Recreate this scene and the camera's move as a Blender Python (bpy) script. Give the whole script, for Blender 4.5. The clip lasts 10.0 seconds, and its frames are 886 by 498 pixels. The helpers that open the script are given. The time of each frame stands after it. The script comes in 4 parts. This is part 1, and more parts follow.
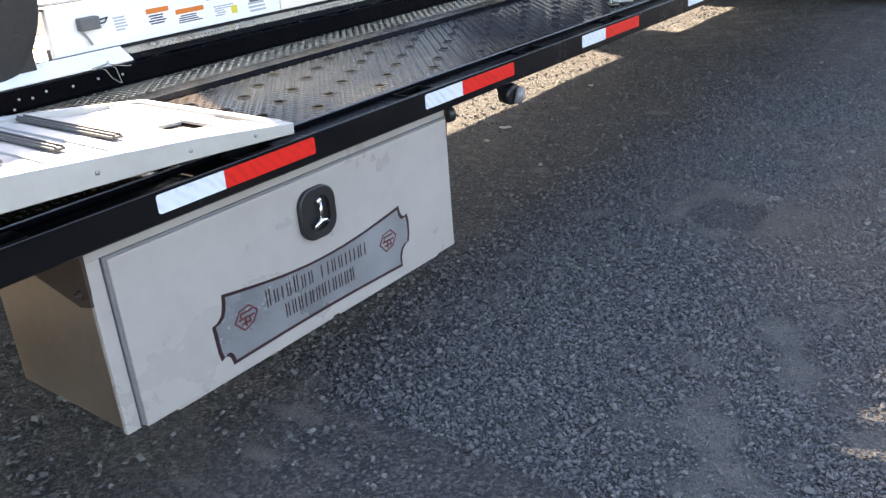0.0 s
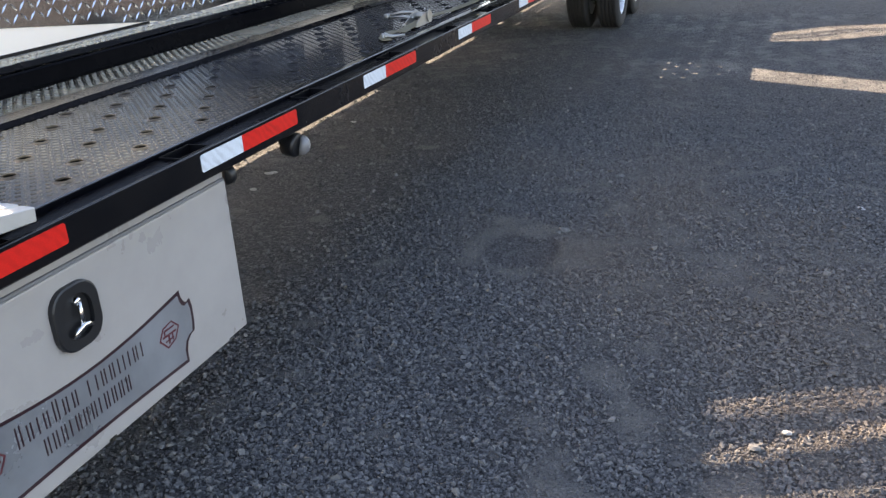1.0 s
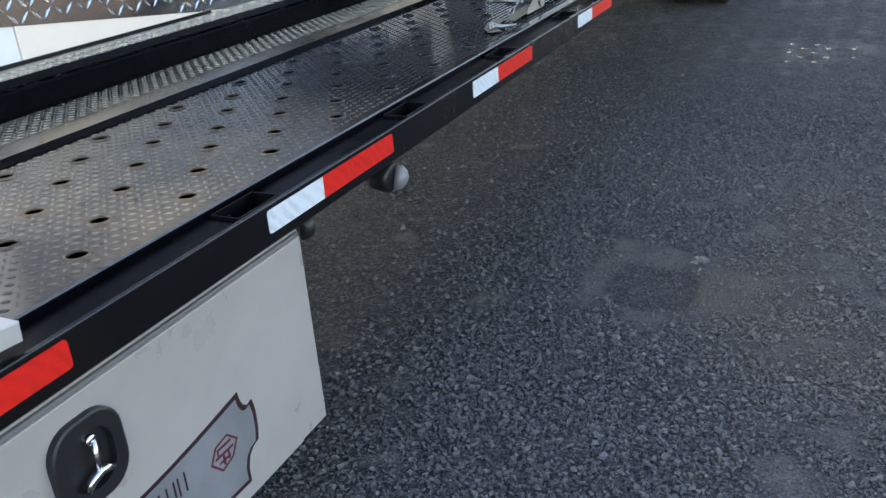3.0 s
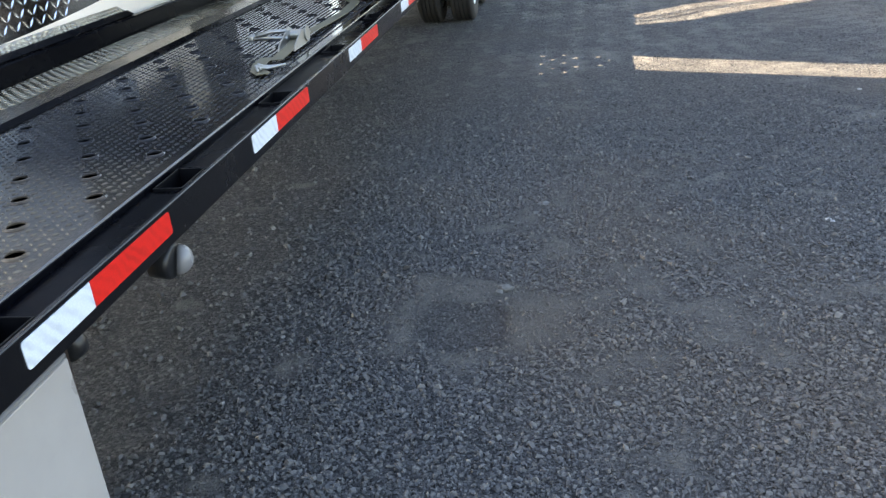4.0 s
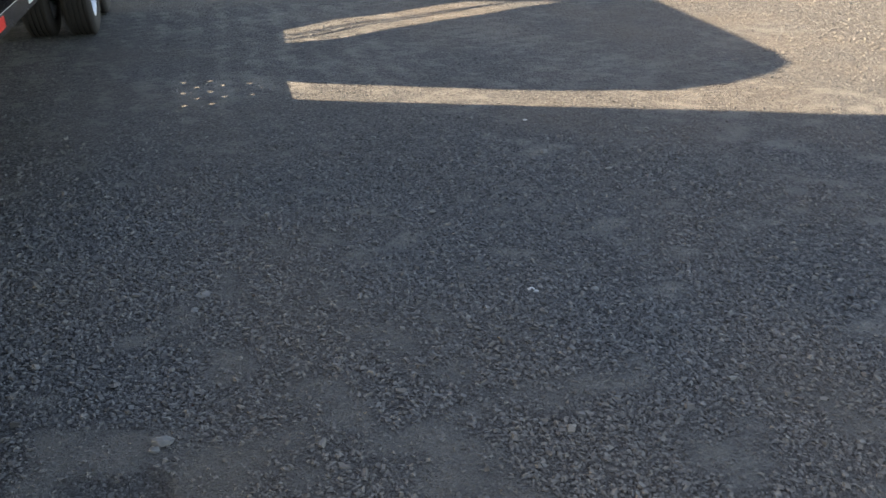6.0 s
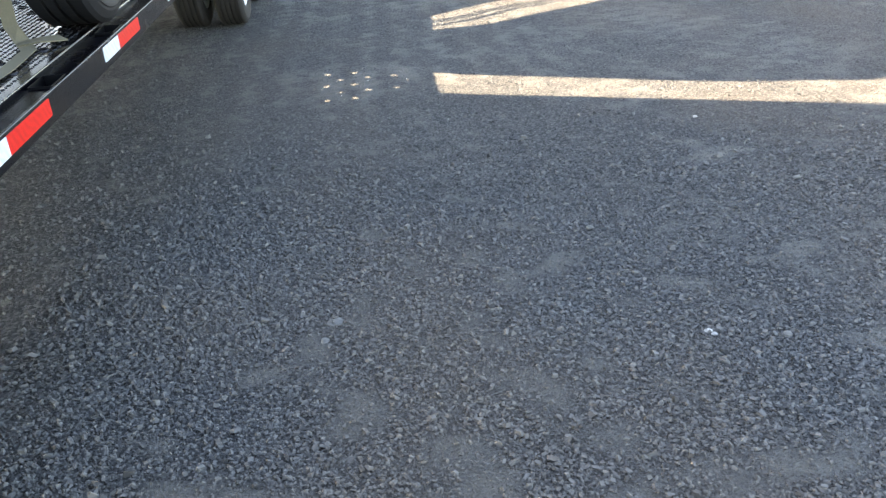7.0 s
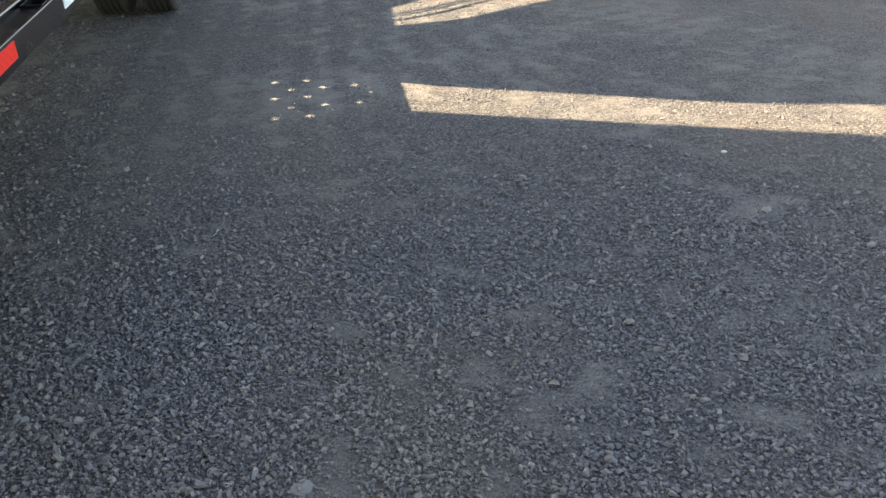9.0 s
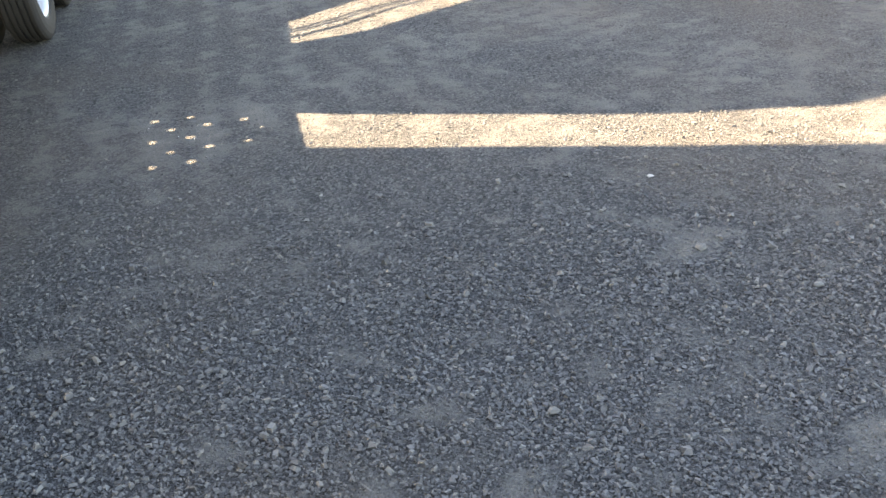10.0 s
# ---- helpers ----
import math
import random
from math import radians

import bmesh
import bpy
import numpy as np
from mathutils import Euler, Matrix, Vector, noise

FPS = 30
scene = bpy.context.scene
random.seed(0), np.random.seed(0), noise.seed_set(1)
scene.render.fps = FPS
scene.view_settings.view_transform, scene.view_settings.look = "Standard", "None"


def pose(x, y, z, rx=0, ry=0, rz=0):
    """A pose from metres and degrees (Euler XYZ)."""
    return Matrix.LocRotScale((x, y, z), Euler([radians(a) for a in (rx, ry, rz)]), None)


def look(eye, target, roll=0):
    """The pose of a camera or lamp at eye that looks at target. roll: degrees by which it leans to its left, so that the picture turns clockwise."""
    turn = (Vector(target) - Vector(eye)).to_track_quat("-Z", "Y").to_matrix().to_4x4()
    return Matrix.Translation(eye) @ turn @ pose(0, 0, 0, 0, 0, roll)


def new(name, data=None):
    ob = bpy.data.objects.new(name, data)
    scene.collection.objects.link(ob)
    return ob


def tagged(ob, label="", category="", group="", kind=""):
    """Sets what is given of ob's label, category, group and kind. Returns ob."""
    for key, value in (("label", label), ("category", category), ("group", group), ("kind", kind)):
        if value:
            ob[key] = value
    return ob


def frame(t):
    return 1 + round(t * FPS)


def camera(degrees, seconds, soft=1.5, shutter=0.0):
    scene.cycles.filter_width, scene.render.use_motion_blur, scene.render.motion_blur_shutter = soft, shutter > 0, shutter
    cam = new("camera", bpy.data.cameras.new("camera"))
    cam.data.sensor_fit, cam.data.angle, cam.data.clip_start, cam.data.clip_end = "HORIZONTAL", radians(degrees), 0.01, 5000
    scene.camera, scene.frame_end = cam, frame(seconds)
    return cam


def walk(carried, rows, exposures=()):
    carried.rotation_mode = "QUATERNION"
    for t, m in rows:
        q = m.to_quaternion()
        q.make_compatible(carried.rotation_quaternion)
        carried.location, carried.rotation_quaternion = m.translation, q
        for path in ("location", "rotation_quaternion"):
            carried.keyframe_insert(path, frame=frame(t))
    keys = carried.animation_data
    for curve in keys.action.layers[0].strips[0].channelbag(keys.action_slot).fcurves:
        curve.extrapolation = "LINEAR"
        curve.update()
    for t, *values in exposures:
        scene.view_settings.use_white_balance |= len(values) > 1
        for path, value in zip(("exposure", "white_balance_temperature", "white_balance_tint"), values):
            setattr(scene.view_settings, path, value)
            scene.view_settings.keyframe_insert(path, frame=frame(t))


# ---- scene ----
LENS = 54.5
PATH = [
    (0, (1.506, -1.121, 1.392), (0.354, 0.307, 0.595), -4.50),
    (0.5, (1.451, -0.987, 1.368), (0.474, 0.552, 0.545), -4.60),
    (1, (1.214, -0.891, 1.370), (0.548, 0.831, 0.601), -3.27),
    (1.5, (1.068, -0.827, 1.366), (0.394, 0.889, 0.591), -2.10),
    (2, (0.980, -0.669, 1.367), (-0.034, 0.870, 0.590), -4.41),
    (2.5, (0.950, -0.465, 1.350), (-0.056, 1.076, 0.565), -5.80),
    (3, (0.860, -0.369, 1.344), (0.054, 1.269, 0.527), -4.47),
    (3.2, (0.775, -0.320, 1.363), (0.121, 1.392, 0.561), -2.92),
    (4.3, (0.718, -0.045, 1.346), (0.479, 1.764, 0.527), -6.64),
    (4.5, (0.786, 0.060, 1.344), (0.630, 1.876, 0.522), -7.25),
    (5, (0.942, 0.162, 1.360), (1.368, 1.900, 0.467), -9.11),
    (5.5, (0.875, 0.321, 1.371), (1.452, 2.001, 0.452), -5.90),
    (6, (0.715, 0.583, 1.382), (1.172, 2.330, 0.524), -0.36),
    (6.2, (0.674, 0.647, 1.374), (1.051, 2.415, 0.519), 1.51),
    (7.3, (0.815, 1.077, 1.367), (0.868, 2.863, 0.468), -5.89),
    (7.5, (0.832, 1.137, 1.369), (0.883, 2.923, 0.471), -6.90),
    (8, (0.749, 1.395, 1.347), (0.916, 3.163, 0.427), -4.32),
    (8.5, (0.659, 1.643, 1.373), (1.037, 3.363, 0.424), -0.00),
    (9, (0.689, 1.833, 1.347), (0.949, 3.570, 0.390), -1.42),
    (9.5, (0.873, 2.091, 1.367), (1.110, 3.829, 0.406), -3.71),
    (10, (0.918, 2.251, 1.369), (1.300, 3.948, 0.382), -3.84),
]
EXPOSURE = [(0, 3.06, 7500, 18), (0.5, 2.74, 7450, 18), (1, 2.78, 7650, 19), (1.5, 2.87, 7650, 18), (2, 2.42, 7600, 17), (2.5, 1.94, 7600, 17), (3, 2.86, 7550, 14), (3.2, 3.28, 7650, 15),
            (4.5, 3.14, 7700, 12), (5, 3.33, 8300, 12), (5.5, 2.91, 8300, 12), (6, 2.54, 8000, 13), (7.5, 4.10, 7900, 11), (8, 4.14, 8300, 13), (8.5, 3.51, 8600, 14),
            (9, 3.21, 8600, 14), (9.5, 3.53, 8800, 14), (10, 3.66, 8700, 14)]
cam = camera(LENS, 10.0, soft=1.3, shutter=0.003 * FPS)
walk(cam, [(t, look(e, q, r)) for t, e, q, r in PATH], exposures=EXPOSURE)
# ---- world and light ----
SUN_X, SUN_Y = 1.345, -0.531          # how far a shadow runs for each metre of height
sun_way = Vector((SUN_X, SUN_Y, -1.0)).normalized()
sun = new("sun", bpy.data.lights.new("sun", "SUN"))
sun.data.energy, sun.data.angle, sun.data.color = 5.0, radians(0.55), (1.0, 0.88, 0.70)
sun.matrix_world = look((0, 0, 8), Vector((0, 0, 8)) + sun_way)
world = bpy.data.worlds.new("world")
scene.world = world
world.use_nodes = True
wn = world.node_tree
sky = wn.nodes.new("ShaderNodeTexSky")
sky.sky_type, sky.sun_disc = "NISHITA", False
sky.sun_elevation = math.asin(-sun_way.z)
sky.sun_rotation = math.atan2(-sun_way.x, -sun_way.y)
wn.nodes["Background"].inputs["Strength"].default_value = 0.098
wn.links.new(sky.outputs["Color"], wn.nodes["Background"].inputs["Color"])


# ---- materials ----
class Mat:
    """A small helper that wires a procedural material."""

    def __init__(self, name, rough=0.5, metal=0.0, spec=0.5):
        self.m = bpy.data.materials.new(name)
        self.m.use_nodes = True
        self.t = self.m.node_tree
        self.b = self.t.nodes["Principled BSDF"]
        self.b.inputs["Roughness"].default_value = rough
        self.b.inputs["Metallic"].default_value = metal
        self.b.inputs["Specular IOR Level"].default_value = spec
        self.co = self.t.nodes.new("ShaderNodeTexCoord").outputs["Object"]

    def link(self, a, b):
        self.t.links.new(a, b)

    def world_place(self):
        return self.t.nodes.new("ShaderNodeNewGeometry").outputs["Position"]

    def scaled(self, vec, sx, sy, sz):
        n = self.t.nodes.new("ShaderNodeMapping")
        n.inputs["Scale"].default_value = (sx, sy, sz)
        self.link(vec, n.inputs["Vector"])
        return n.outputs["Vector"]

    def noise(self, vec, scale, detail=4.0, rough=0.55):
        n = self.t.nodes.new("ShaderNodeTexNoise")
        n.inputs["Scale"].default_value, n.inputs["Detail"].default_value = scale, detail
        n.inputs["Roughness"].default_value = rough
        self.link(vec, n.inputs["Vector"])
        return n.outputs["Fac"]

    def cells(self, vec, scale, what="Distance", feature="F1"):
        n = self.t.nodes.new("ShaderNodeTexVoronoi")
        n.inputs["Scale"].default_value, n.feature = scale, feature
        self.link(vec, n.inputs["Vector"])
        return n.outputs[what]

    def ramp(self, fac, *stops):
        n = self.t.nodes.new("ShaderNodeValToRGB")
        while len(n.color_ramp.elements) < len(stops):
            n.color_ramp.elements.new(0.5)
        for e, (p, c) in zip(n.color_ramp.elements, stops):
            e.position = p
            e.color = (*c, 1) if len(c) == 3 else c
        self.link(fac, n.inputs["Fac"])
        return n.outputs["Color"]

    def grey(self, fac, a, b, lo=0.0, hi=1.0):
        n = self.t.nodes.new("ShaderNodeMapRange")
        n.inputs["From Min"].default_value, n.inputs["From Max"].default_value = a, b
        n.inputs["To Min"].default_value, n.inputs["To Max"].default_value = lo, hi
        self.link(fac, n.inputs["Value"])
        return n.outputs["Result"]

    def mix(self, fac, a, b, how="MIX"):
        n = self.t.nodes.new("ShaderNodeMix")
        n.data_type, n.blend_type = "RGBA", how
        for i, v in ((0, fac), (6, a), (7, b)):
            s = n.inputs[i]
            if isinstance(v, (int, float)):
                s.default_value = v
            elif isinstance(v, tuple):
                s.default_value = (*v, 1)
            else:
                self.link(v, s)
        return n.outputs[2]

    def math(self, how, a, b=0.0):
        n = self.t.nodes.new("ShaderNodeMath")
        n.operation = how
        for i, v in ((0, a), (1, b)):
            if isinstance(v, (int, float)):
                n.inputs[i].default_value = v
            else:
                self.link(v, n.inputs[i])
        return n.outputs[0]

    def bump(self, height, strength=0.3, distance=0.002, under=None):
        n = self.t.nodes.new("ShaderNodeBump")
        n.inputs["Strength"].default_value, n.inputs["Distance"].default_value = strength, distance
        self.link(height, n.inputs["Height"])
        if under is not None:
            self.link(under, n.inputs["Normal"])
        return n.outputs["Normal"]

    def done(self, color=None, rough=None, normal=None, metal=None):
        for key, v in (("Base Color", color), ("Roughness", rough), ("Normal", normal), ("Metallic", metal)):
            if v is None:
                continue
            if isinstance(v, tuple):
                self.b.inputs[key].default_value = (*v, 1)
            else:
                self.link(v, self.b.inputs[key])
        return self.m


def surface(name, base, rough=0.5, metal=0.0, grain=40.0, vary=0.25, wear=(0.5, 0.5, 0.5), worn=0.0, relief=0.15, spec=0.5):
    """Paint, plastic or metal with grain, cloudy stains and some wear."""
    k = Mat(name, rough, metal, spec)
    fine, cloud = k.noise(k.co, grain, 5), k.noise(k.co, 3.1, 6, 0.65)
    dark = tuple(c * (1 - vary) for c in base)
    col = k.mix(k.grey(cloud, 0.3, 0.7), dark, base)
    col = k.mix(k.grey(fine, 0.35, 0.75, 0.0, vary), col, tuple(min(1, c * 1.25 + 0.004) for c in base))
    if worn:
        scratch = k.noise(k.scaled(k.co, 1, 0.15, 1), grain * 1.7, 6, 0.7)
        col = k.mix(k.grey(scratch, 0.62, 0.72, 0, worn), col, wear)
    rg = k.grey(cloud, 0.25, 0.75, max(0.04, rough - 0.1), min(1, rough + 0.12))
    return k.done(col, rg, k.bump(fine, relief, 0.0006))


def earthy(k):
    """How brown the yard is at a point, stored on the ground and on the stones."""
    at = k.t.nodes.new("ShaderNodeAttribute")
    at.attribute_name = "earth"
    return at.outputs["Fac"]


def ground_material():
    k = Mat("gravel_dirt", 0.92, 0, 0.25)
    p = k.world_place()
    at = k.t.nodes.new("ShaderNodeAttribute")
    at.attribute_name = "dust"
    dust, earth = at.outputs["Fac"], earthy(k)
    big, mid = k.noise(p, 1.1, 5, 0.6), k.noise(p, 16, 6, 0.65)
    fine, grit = k.noise(p, 120, 5, 0.65), k.noise(p, 480, 3, 0.6)
    warp = k.mix(0.012, p, k.t.nodes.new("ShaderNodeTexNoise").outputs["Color"], "ADD")
    chip = k.t.nodes.new("ShaderNodeSeparateColor")
    k.link(k.cells(warp, 105, "Color"), chip.inputs["Color"])
    gap = k.cells(warp, 105, "Distance", "DISTANCE_TO_EDGE")
    stony = k.ramp(chip.outputs[1], (0, (0.045, 0.046, 0.048)), (0.35, (0.088, 0.087, 0.087)), (0.8, (0.131, 0.128, 0.125)), (1, (0.18, 0.178, 0.173)))
    fines = k.mix(k.grey(fine, 0.3, 0.7), (0.028, 0.0284, 0.0295), (0.080, 0.080, 0.081))
    loose = k.mix(k.grey(chip.outputs[0], 0.30, 0.42), fines, stony)
    packed = k.mix(k.grey(mid, 0.32, 0.68), (0.123, 0.120, 0.117), (0.164, 0.158, 0.149))
    packed = k.mix(k.grey(fine, 0.40, 0.70, 0, 0.45), packed, (0.193, 0.184, 0.173))
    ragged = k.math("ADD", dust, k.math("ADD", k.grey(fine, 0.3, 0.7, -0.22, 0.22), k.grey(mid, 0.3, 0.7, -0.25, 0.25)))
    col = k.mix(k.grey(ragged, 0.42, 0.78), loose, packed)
    col = k.mix(k.grey(ragged, 0.9, 1.4, 0, 0.8), col, k.mix(k.grey(fine, 0.3, 0.7), (0.178, 0.164, 0.148), (0.250, 0.232, 0.208)))
    col = k.mix(k.math("MULTIPLY", earth, k.grey(mid, 0.3, 0.7, 0.45, 0.8)), col, k.mix(k.grey(fine, 0.3, 0.7), (0.110, 0.084, 0.064), (0.205, 0.165, 0.130)))
    col = k.mix(k.grey(grit, 0.44, 0.66, 0, 0.35), col, (0.145, 0.143, 0.138))
    col = k.mix(k.grey(grit, 0.46, 0.30, 0, 0.6), col, (0.022, 0.022, 0.023))
    n1 = k.bump(k.grey(gap, 0.0, 0.35), 1.0, 0.008)
    n2 = k.bump(fine, 0.8, 0.006, n1)
    n3 = k.bump(grit, 0.7, 0.002, n2)
    return k.done(col, None, n3)


def stone_material():
    k = Mat("crushed_stone", 0.85, 0, 0.3)
    g = k.t.nodes.new("ShaderNodeNewGeometry")
    pick, p = g.outputs["Random Per Island"], g.outputs["Position"]
    col = k.ramp(pick, (0, (0.036, 0.037, 0.039)), (0.20, (0.094, 0.094, 0.095)), (0.60, (0.135, 0.133, 0.132)), (0.93, (0.162, 0.158, 0.152)), (1, (0.20, 0.196, 0.190)))
    col = k.mix(k.grey(k.noise(p, 260, 4), 0.35, 0.7, 0, 0.45), col, (0.082, 0.083, 0.086))
    tan = k.mix(k.grey(k.noise(p, 30, 3), 0.3, 0.7), (0.150, 0.116, 0.090), (0.230, 0.190, 0.152))
    col = k.mix(k.math("MULTIPLY", earthy(k), 0.62), col, tan)
    return k.done(col, None, k.bump(k.noise(p, 420, 4), 0.6, 0.0012))


def tape_material(name, base):
    k = Mat(name, 0.38, 0, 0.25)
    w = k.t.nodes.new("ShaderNodeTexWave")
    w.bands_direction = "DIAGONAL"
    w.inputs["Scale"].default_value, w.inputs["Distortion"].default_value = 20.0, 9.0
    w.inputs["Detail Scale"].default_value = 0.6
    k.link(k.co, w.inputs["Vector"])
    cell = k.cells(k.scaled(k.co, 1, 1, 1), 260, "Distance")
    col = k.mix(k.math("MULTIPLY", k.grey(w.outputs["Fac"], 0.2, 0.9), k.grey(k.noise(k.co, 17, 3), 0.35, 0.65, 0.05, 0.6)), base, tuple(c * 0.62 for c in base))
    col = k.mix(k.grey(cell, 0.2, 0.6, 0, 0.18), col, tuple(c * 0.6 for c in base))
    return k.done(col, None, k.bump(cell, 0.15, 0.0004))


def deck_material(name, dark, pale, warm_low, warm_high, spec):
    """Glossy dark tread plate; a painted brown reflection fades out ahead of the ramp."""
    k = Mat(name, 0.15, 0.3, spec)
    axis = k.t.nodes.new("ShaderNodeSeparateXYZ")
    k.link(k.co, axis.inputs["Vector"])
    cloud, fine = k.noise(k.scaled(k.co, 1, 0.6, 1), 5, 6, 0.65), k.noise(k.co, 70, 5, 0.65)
    # Left out under the ramp to keep the shade there dark.
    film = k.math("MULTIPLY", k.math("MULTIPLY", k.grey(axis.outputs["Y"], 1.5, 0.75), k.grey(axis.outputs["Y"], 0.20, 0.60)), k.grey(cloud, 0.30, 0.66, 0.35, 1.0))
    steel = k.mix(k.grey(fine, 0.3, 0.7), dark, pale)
    warm_sheen = k.mix(k.grey(fine, 0.3, 0.7), warm_low, warm_high)
    col = k.mix(film, steel, warm_sheen)
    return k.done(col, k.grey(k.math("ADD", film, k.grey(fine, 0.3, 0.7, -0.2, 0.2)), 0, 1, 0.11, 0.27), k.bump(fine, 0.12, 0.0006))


M_GROUND, M_STONE = ground_material(), stone_material()
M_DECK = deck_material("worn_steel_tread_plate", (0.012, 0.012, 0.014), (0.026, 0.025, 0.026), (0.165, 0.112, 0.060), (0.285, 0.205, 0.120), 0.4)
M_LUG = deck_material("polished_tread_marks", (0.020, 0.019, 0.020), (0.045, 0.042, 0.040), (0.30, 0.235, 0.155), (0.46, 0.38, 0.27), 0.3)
M_BLACK = surface("black_paint", (0.0040, 0.0042, 0.0055), 0.22, 0, 60, 0.3, (0.03, 0.028, 0.027), 0.3, 0.12, 0.3)
M_FLANGE = surface("black_gloss_paint", (0.0016, 0.0018, 0.0032), 0.25, 0, 60, 0.3, (0.01, 0.01, 0.012), 0.2, 0.2, 0.03)
M_POCKET = surface("worn_pocket_paint", (0.0025, 0.0025, 0.0035), 0.45, 0, 80, 0.4, (0.03, 0.03, 0.03), 0.4, spec=0.1)
M_VOID = surface("hole_shade_black", (0.0016, 0.0016, 0.0018), 0.9, 0, 60, 0.3, spec=0.05)
M_SIDEWALL = surface("grey_sidewall_rubber", (0.052, 0.051, 0.054), 0.6, 0, 30, 0.3, (0.1, 0.095, 0.09), 0.3)
M_TYRE_DARK = surface("black_tyre_rubber", (0.013, 0.0135, 0.016), 0.7, 0, 40, 0.3, (0.04, 0.038, 0.036), 0.3, 0.3, 0.25)
# Rubbed rail edge, its faint sky highlight put into the colour.
M_RUB_GLINT = surface("rubbed_edge_highlight", (0.035, 0.034, 0.034), 0.4, 0.2, 80, 0.6)
# Sky highlight along the deck edge, painted as a broken bluish line.
M_EDGE = surface("deck_edge_highlight", (0.085, 0.09, 0.105), 0.28, 0.4, 24, 0.6, (0.010, 0.010, 0.014), 0.9)
M_BLACK_DULL = surface("black_frame_paint", (0.008, 0.008, 0.009), 0.5, 0, 50, 0.3, (0.06, 0.055, 0.05), 0.25)
M_TREAD = surface("aluminium_tread_plate", (0.36, 0.315, 0.225), 0.27, 0.92, 25, 0.35, relief=0.15)
M_TREADLUG = surface("bright_tread_marks", (0.55, 0.49, 0.37), 0.24, 0.92, 30, 0.25)
M_LEDGE = surface("pale_tread_plate", (0.52, 0.47, 0.38), 0.24, 0.92, 25, 0.3)
M_PLATELUG = surface("polished_diamond_marks", (0.85, 0.85, 0.86), 0.14, 1.0, 30, 0.05)
M_STRIP = surface("plain_aluminium", (0.33, 0.26, 0.185), 0.20, 0.95, 25, 0.35, (0.10, 0.08, 0.06), 0.4)
M_RAMP = surface("mill_aluminium", (0.50, 0.49, 0.46), 0.45, 0.25, 30, 0.2, (0.28, 0.25, 0.21), 0.5)
M_TAN = surface("dusty_tan_metal", (0.20, 0.142, 0.094), 0.6, 0.1, 30, 0.25)
M_RUNG = surface("serrated_rung_metal", (0.105, 0.100, 0.094), 0.65, 0.2, 60, 0.3)
M_BOX = surface("white_powder_coat", (0.368, 0.346, 0.326), 0.30, 0, 18, 0.14, (0.27, 0.245, 0.22), 0.18, 0.06)
# The brown tint carries warm bounce from the sunlit ground.
M_BOXSIDE = surface("bare_box_metal", (0.235, 0.190, 0.150), 0.36, 0.6, 25, 0.3, (0.15, 0.11, 0.08), 0.4)
M_GASKET = surface("grey_gasket", (0.16, 0.16, 0.165), 0.6)
M_RED, M_WHITE = tape_material("red_reflective_tape", (0.72, 0.020, 0.014)), tape_material("white_reflective_tape", (0.66, 0.71, 0.76))
M_PLASTIC = surface("black_plastic", (0.011, 0.012, 0.014), 0.42, 0, 80, 0.2)
M_CHROME = surface("chrome", (0.80, 0.80, 0.80), 0.12, 1.0, 30, 0.05)
M_PLAQUE = surface("silver_plaque", (0.285, 0.295, 0.310), 0.30, 0.35, 9, 0.38)
M_MAROON = surface("dark_maroon_ink", (0.026, 0.006, 0.011), 0.5)
M_LOGO = surface("red_ink", (0.105, 0.012, 0.020), 0.5)
M_PANEL = surface("white_gelcoat", (0.84, 0.83, 0.83), 0.28, 0, 16, 0.05, (0.6, 0.56, 0.5), 0.15)
M_CREAM = surface("cream_skirt_paint", (0.88, 0.77, 0.665), 0.35, 0, 16, 0.07)
M_DIAMOND = surface("bright_diamond_plate", (0.25, 0.255, 0.275), 0.12, 1.0, 30, 0.2)
M_LABEL = surface("white_label_film", (0.86, 0.86, 0.87), 0.4, 0, 20, 0.04)
M_ORANGE = surface("orange_warning_ink", (0.72, 0.18, 0.02), 0.5)
M_YELLOW = surface("yellow_ink", (0.70, 0.58, 0.06), 0.5)
M_INK = surface("grey_ink", (0.10, 0.10, 0.12), 0.6)
M_INKLIGHT = surface("pale_grey_ink", (0.42, 0.43, 0.46), 0.6)
M_TYRE = surface("tyre_rubber", (0.034, 0.0322, 0.031), 0.75, 0, 50, 0.35, (0.085, 0.076, 0.066), 0.5, 0.3, 0.25)
M_RIM = surface("silver_rim_paint", (0.60, 0.61, 0.63), 0.30, 0.6, 25, 0.12)
M_WEB = surface("khaki_webbing", (0.17, 0.15, 0.098), 0.85, 0, 160, 0.3, relief=0.5)
M_ZINC = surface("zinc_plated_steel", (0.40, 0.395, 0.375), 0.38, 0.9, 40, 0.3)
M_LENS = surface("clouded_lamp_lens", (0.20, 0.20, 0.205), 0.25, 0, 30, 0.2)
M_BRACKET = surface("rusty_black_bracket", (0.045, 0.030, 0.024), 0.6, 0.2, 40, 0.4, (0.16, 0.08, 0.05), 0.4)
M_WIRE = surface("bare_wire", (0.35, 0.33, 0.30), 0.5, 0.6)
M_STONE_SUNDOT = surface("pale_stone_and_sun_dot", (0.42, 0.41, 0.39), 0.85, 0, 60, 0.2, relief=0.6)
M_FIELDSTONE = surface("weathered_stone", (0.165, 0.16, 0.153), 0.9, 0, 90, 0.35, relief=0.8)
M_GREY = surface("grey_block_paint", (0.12, 0.12, 0.115), 0.6)


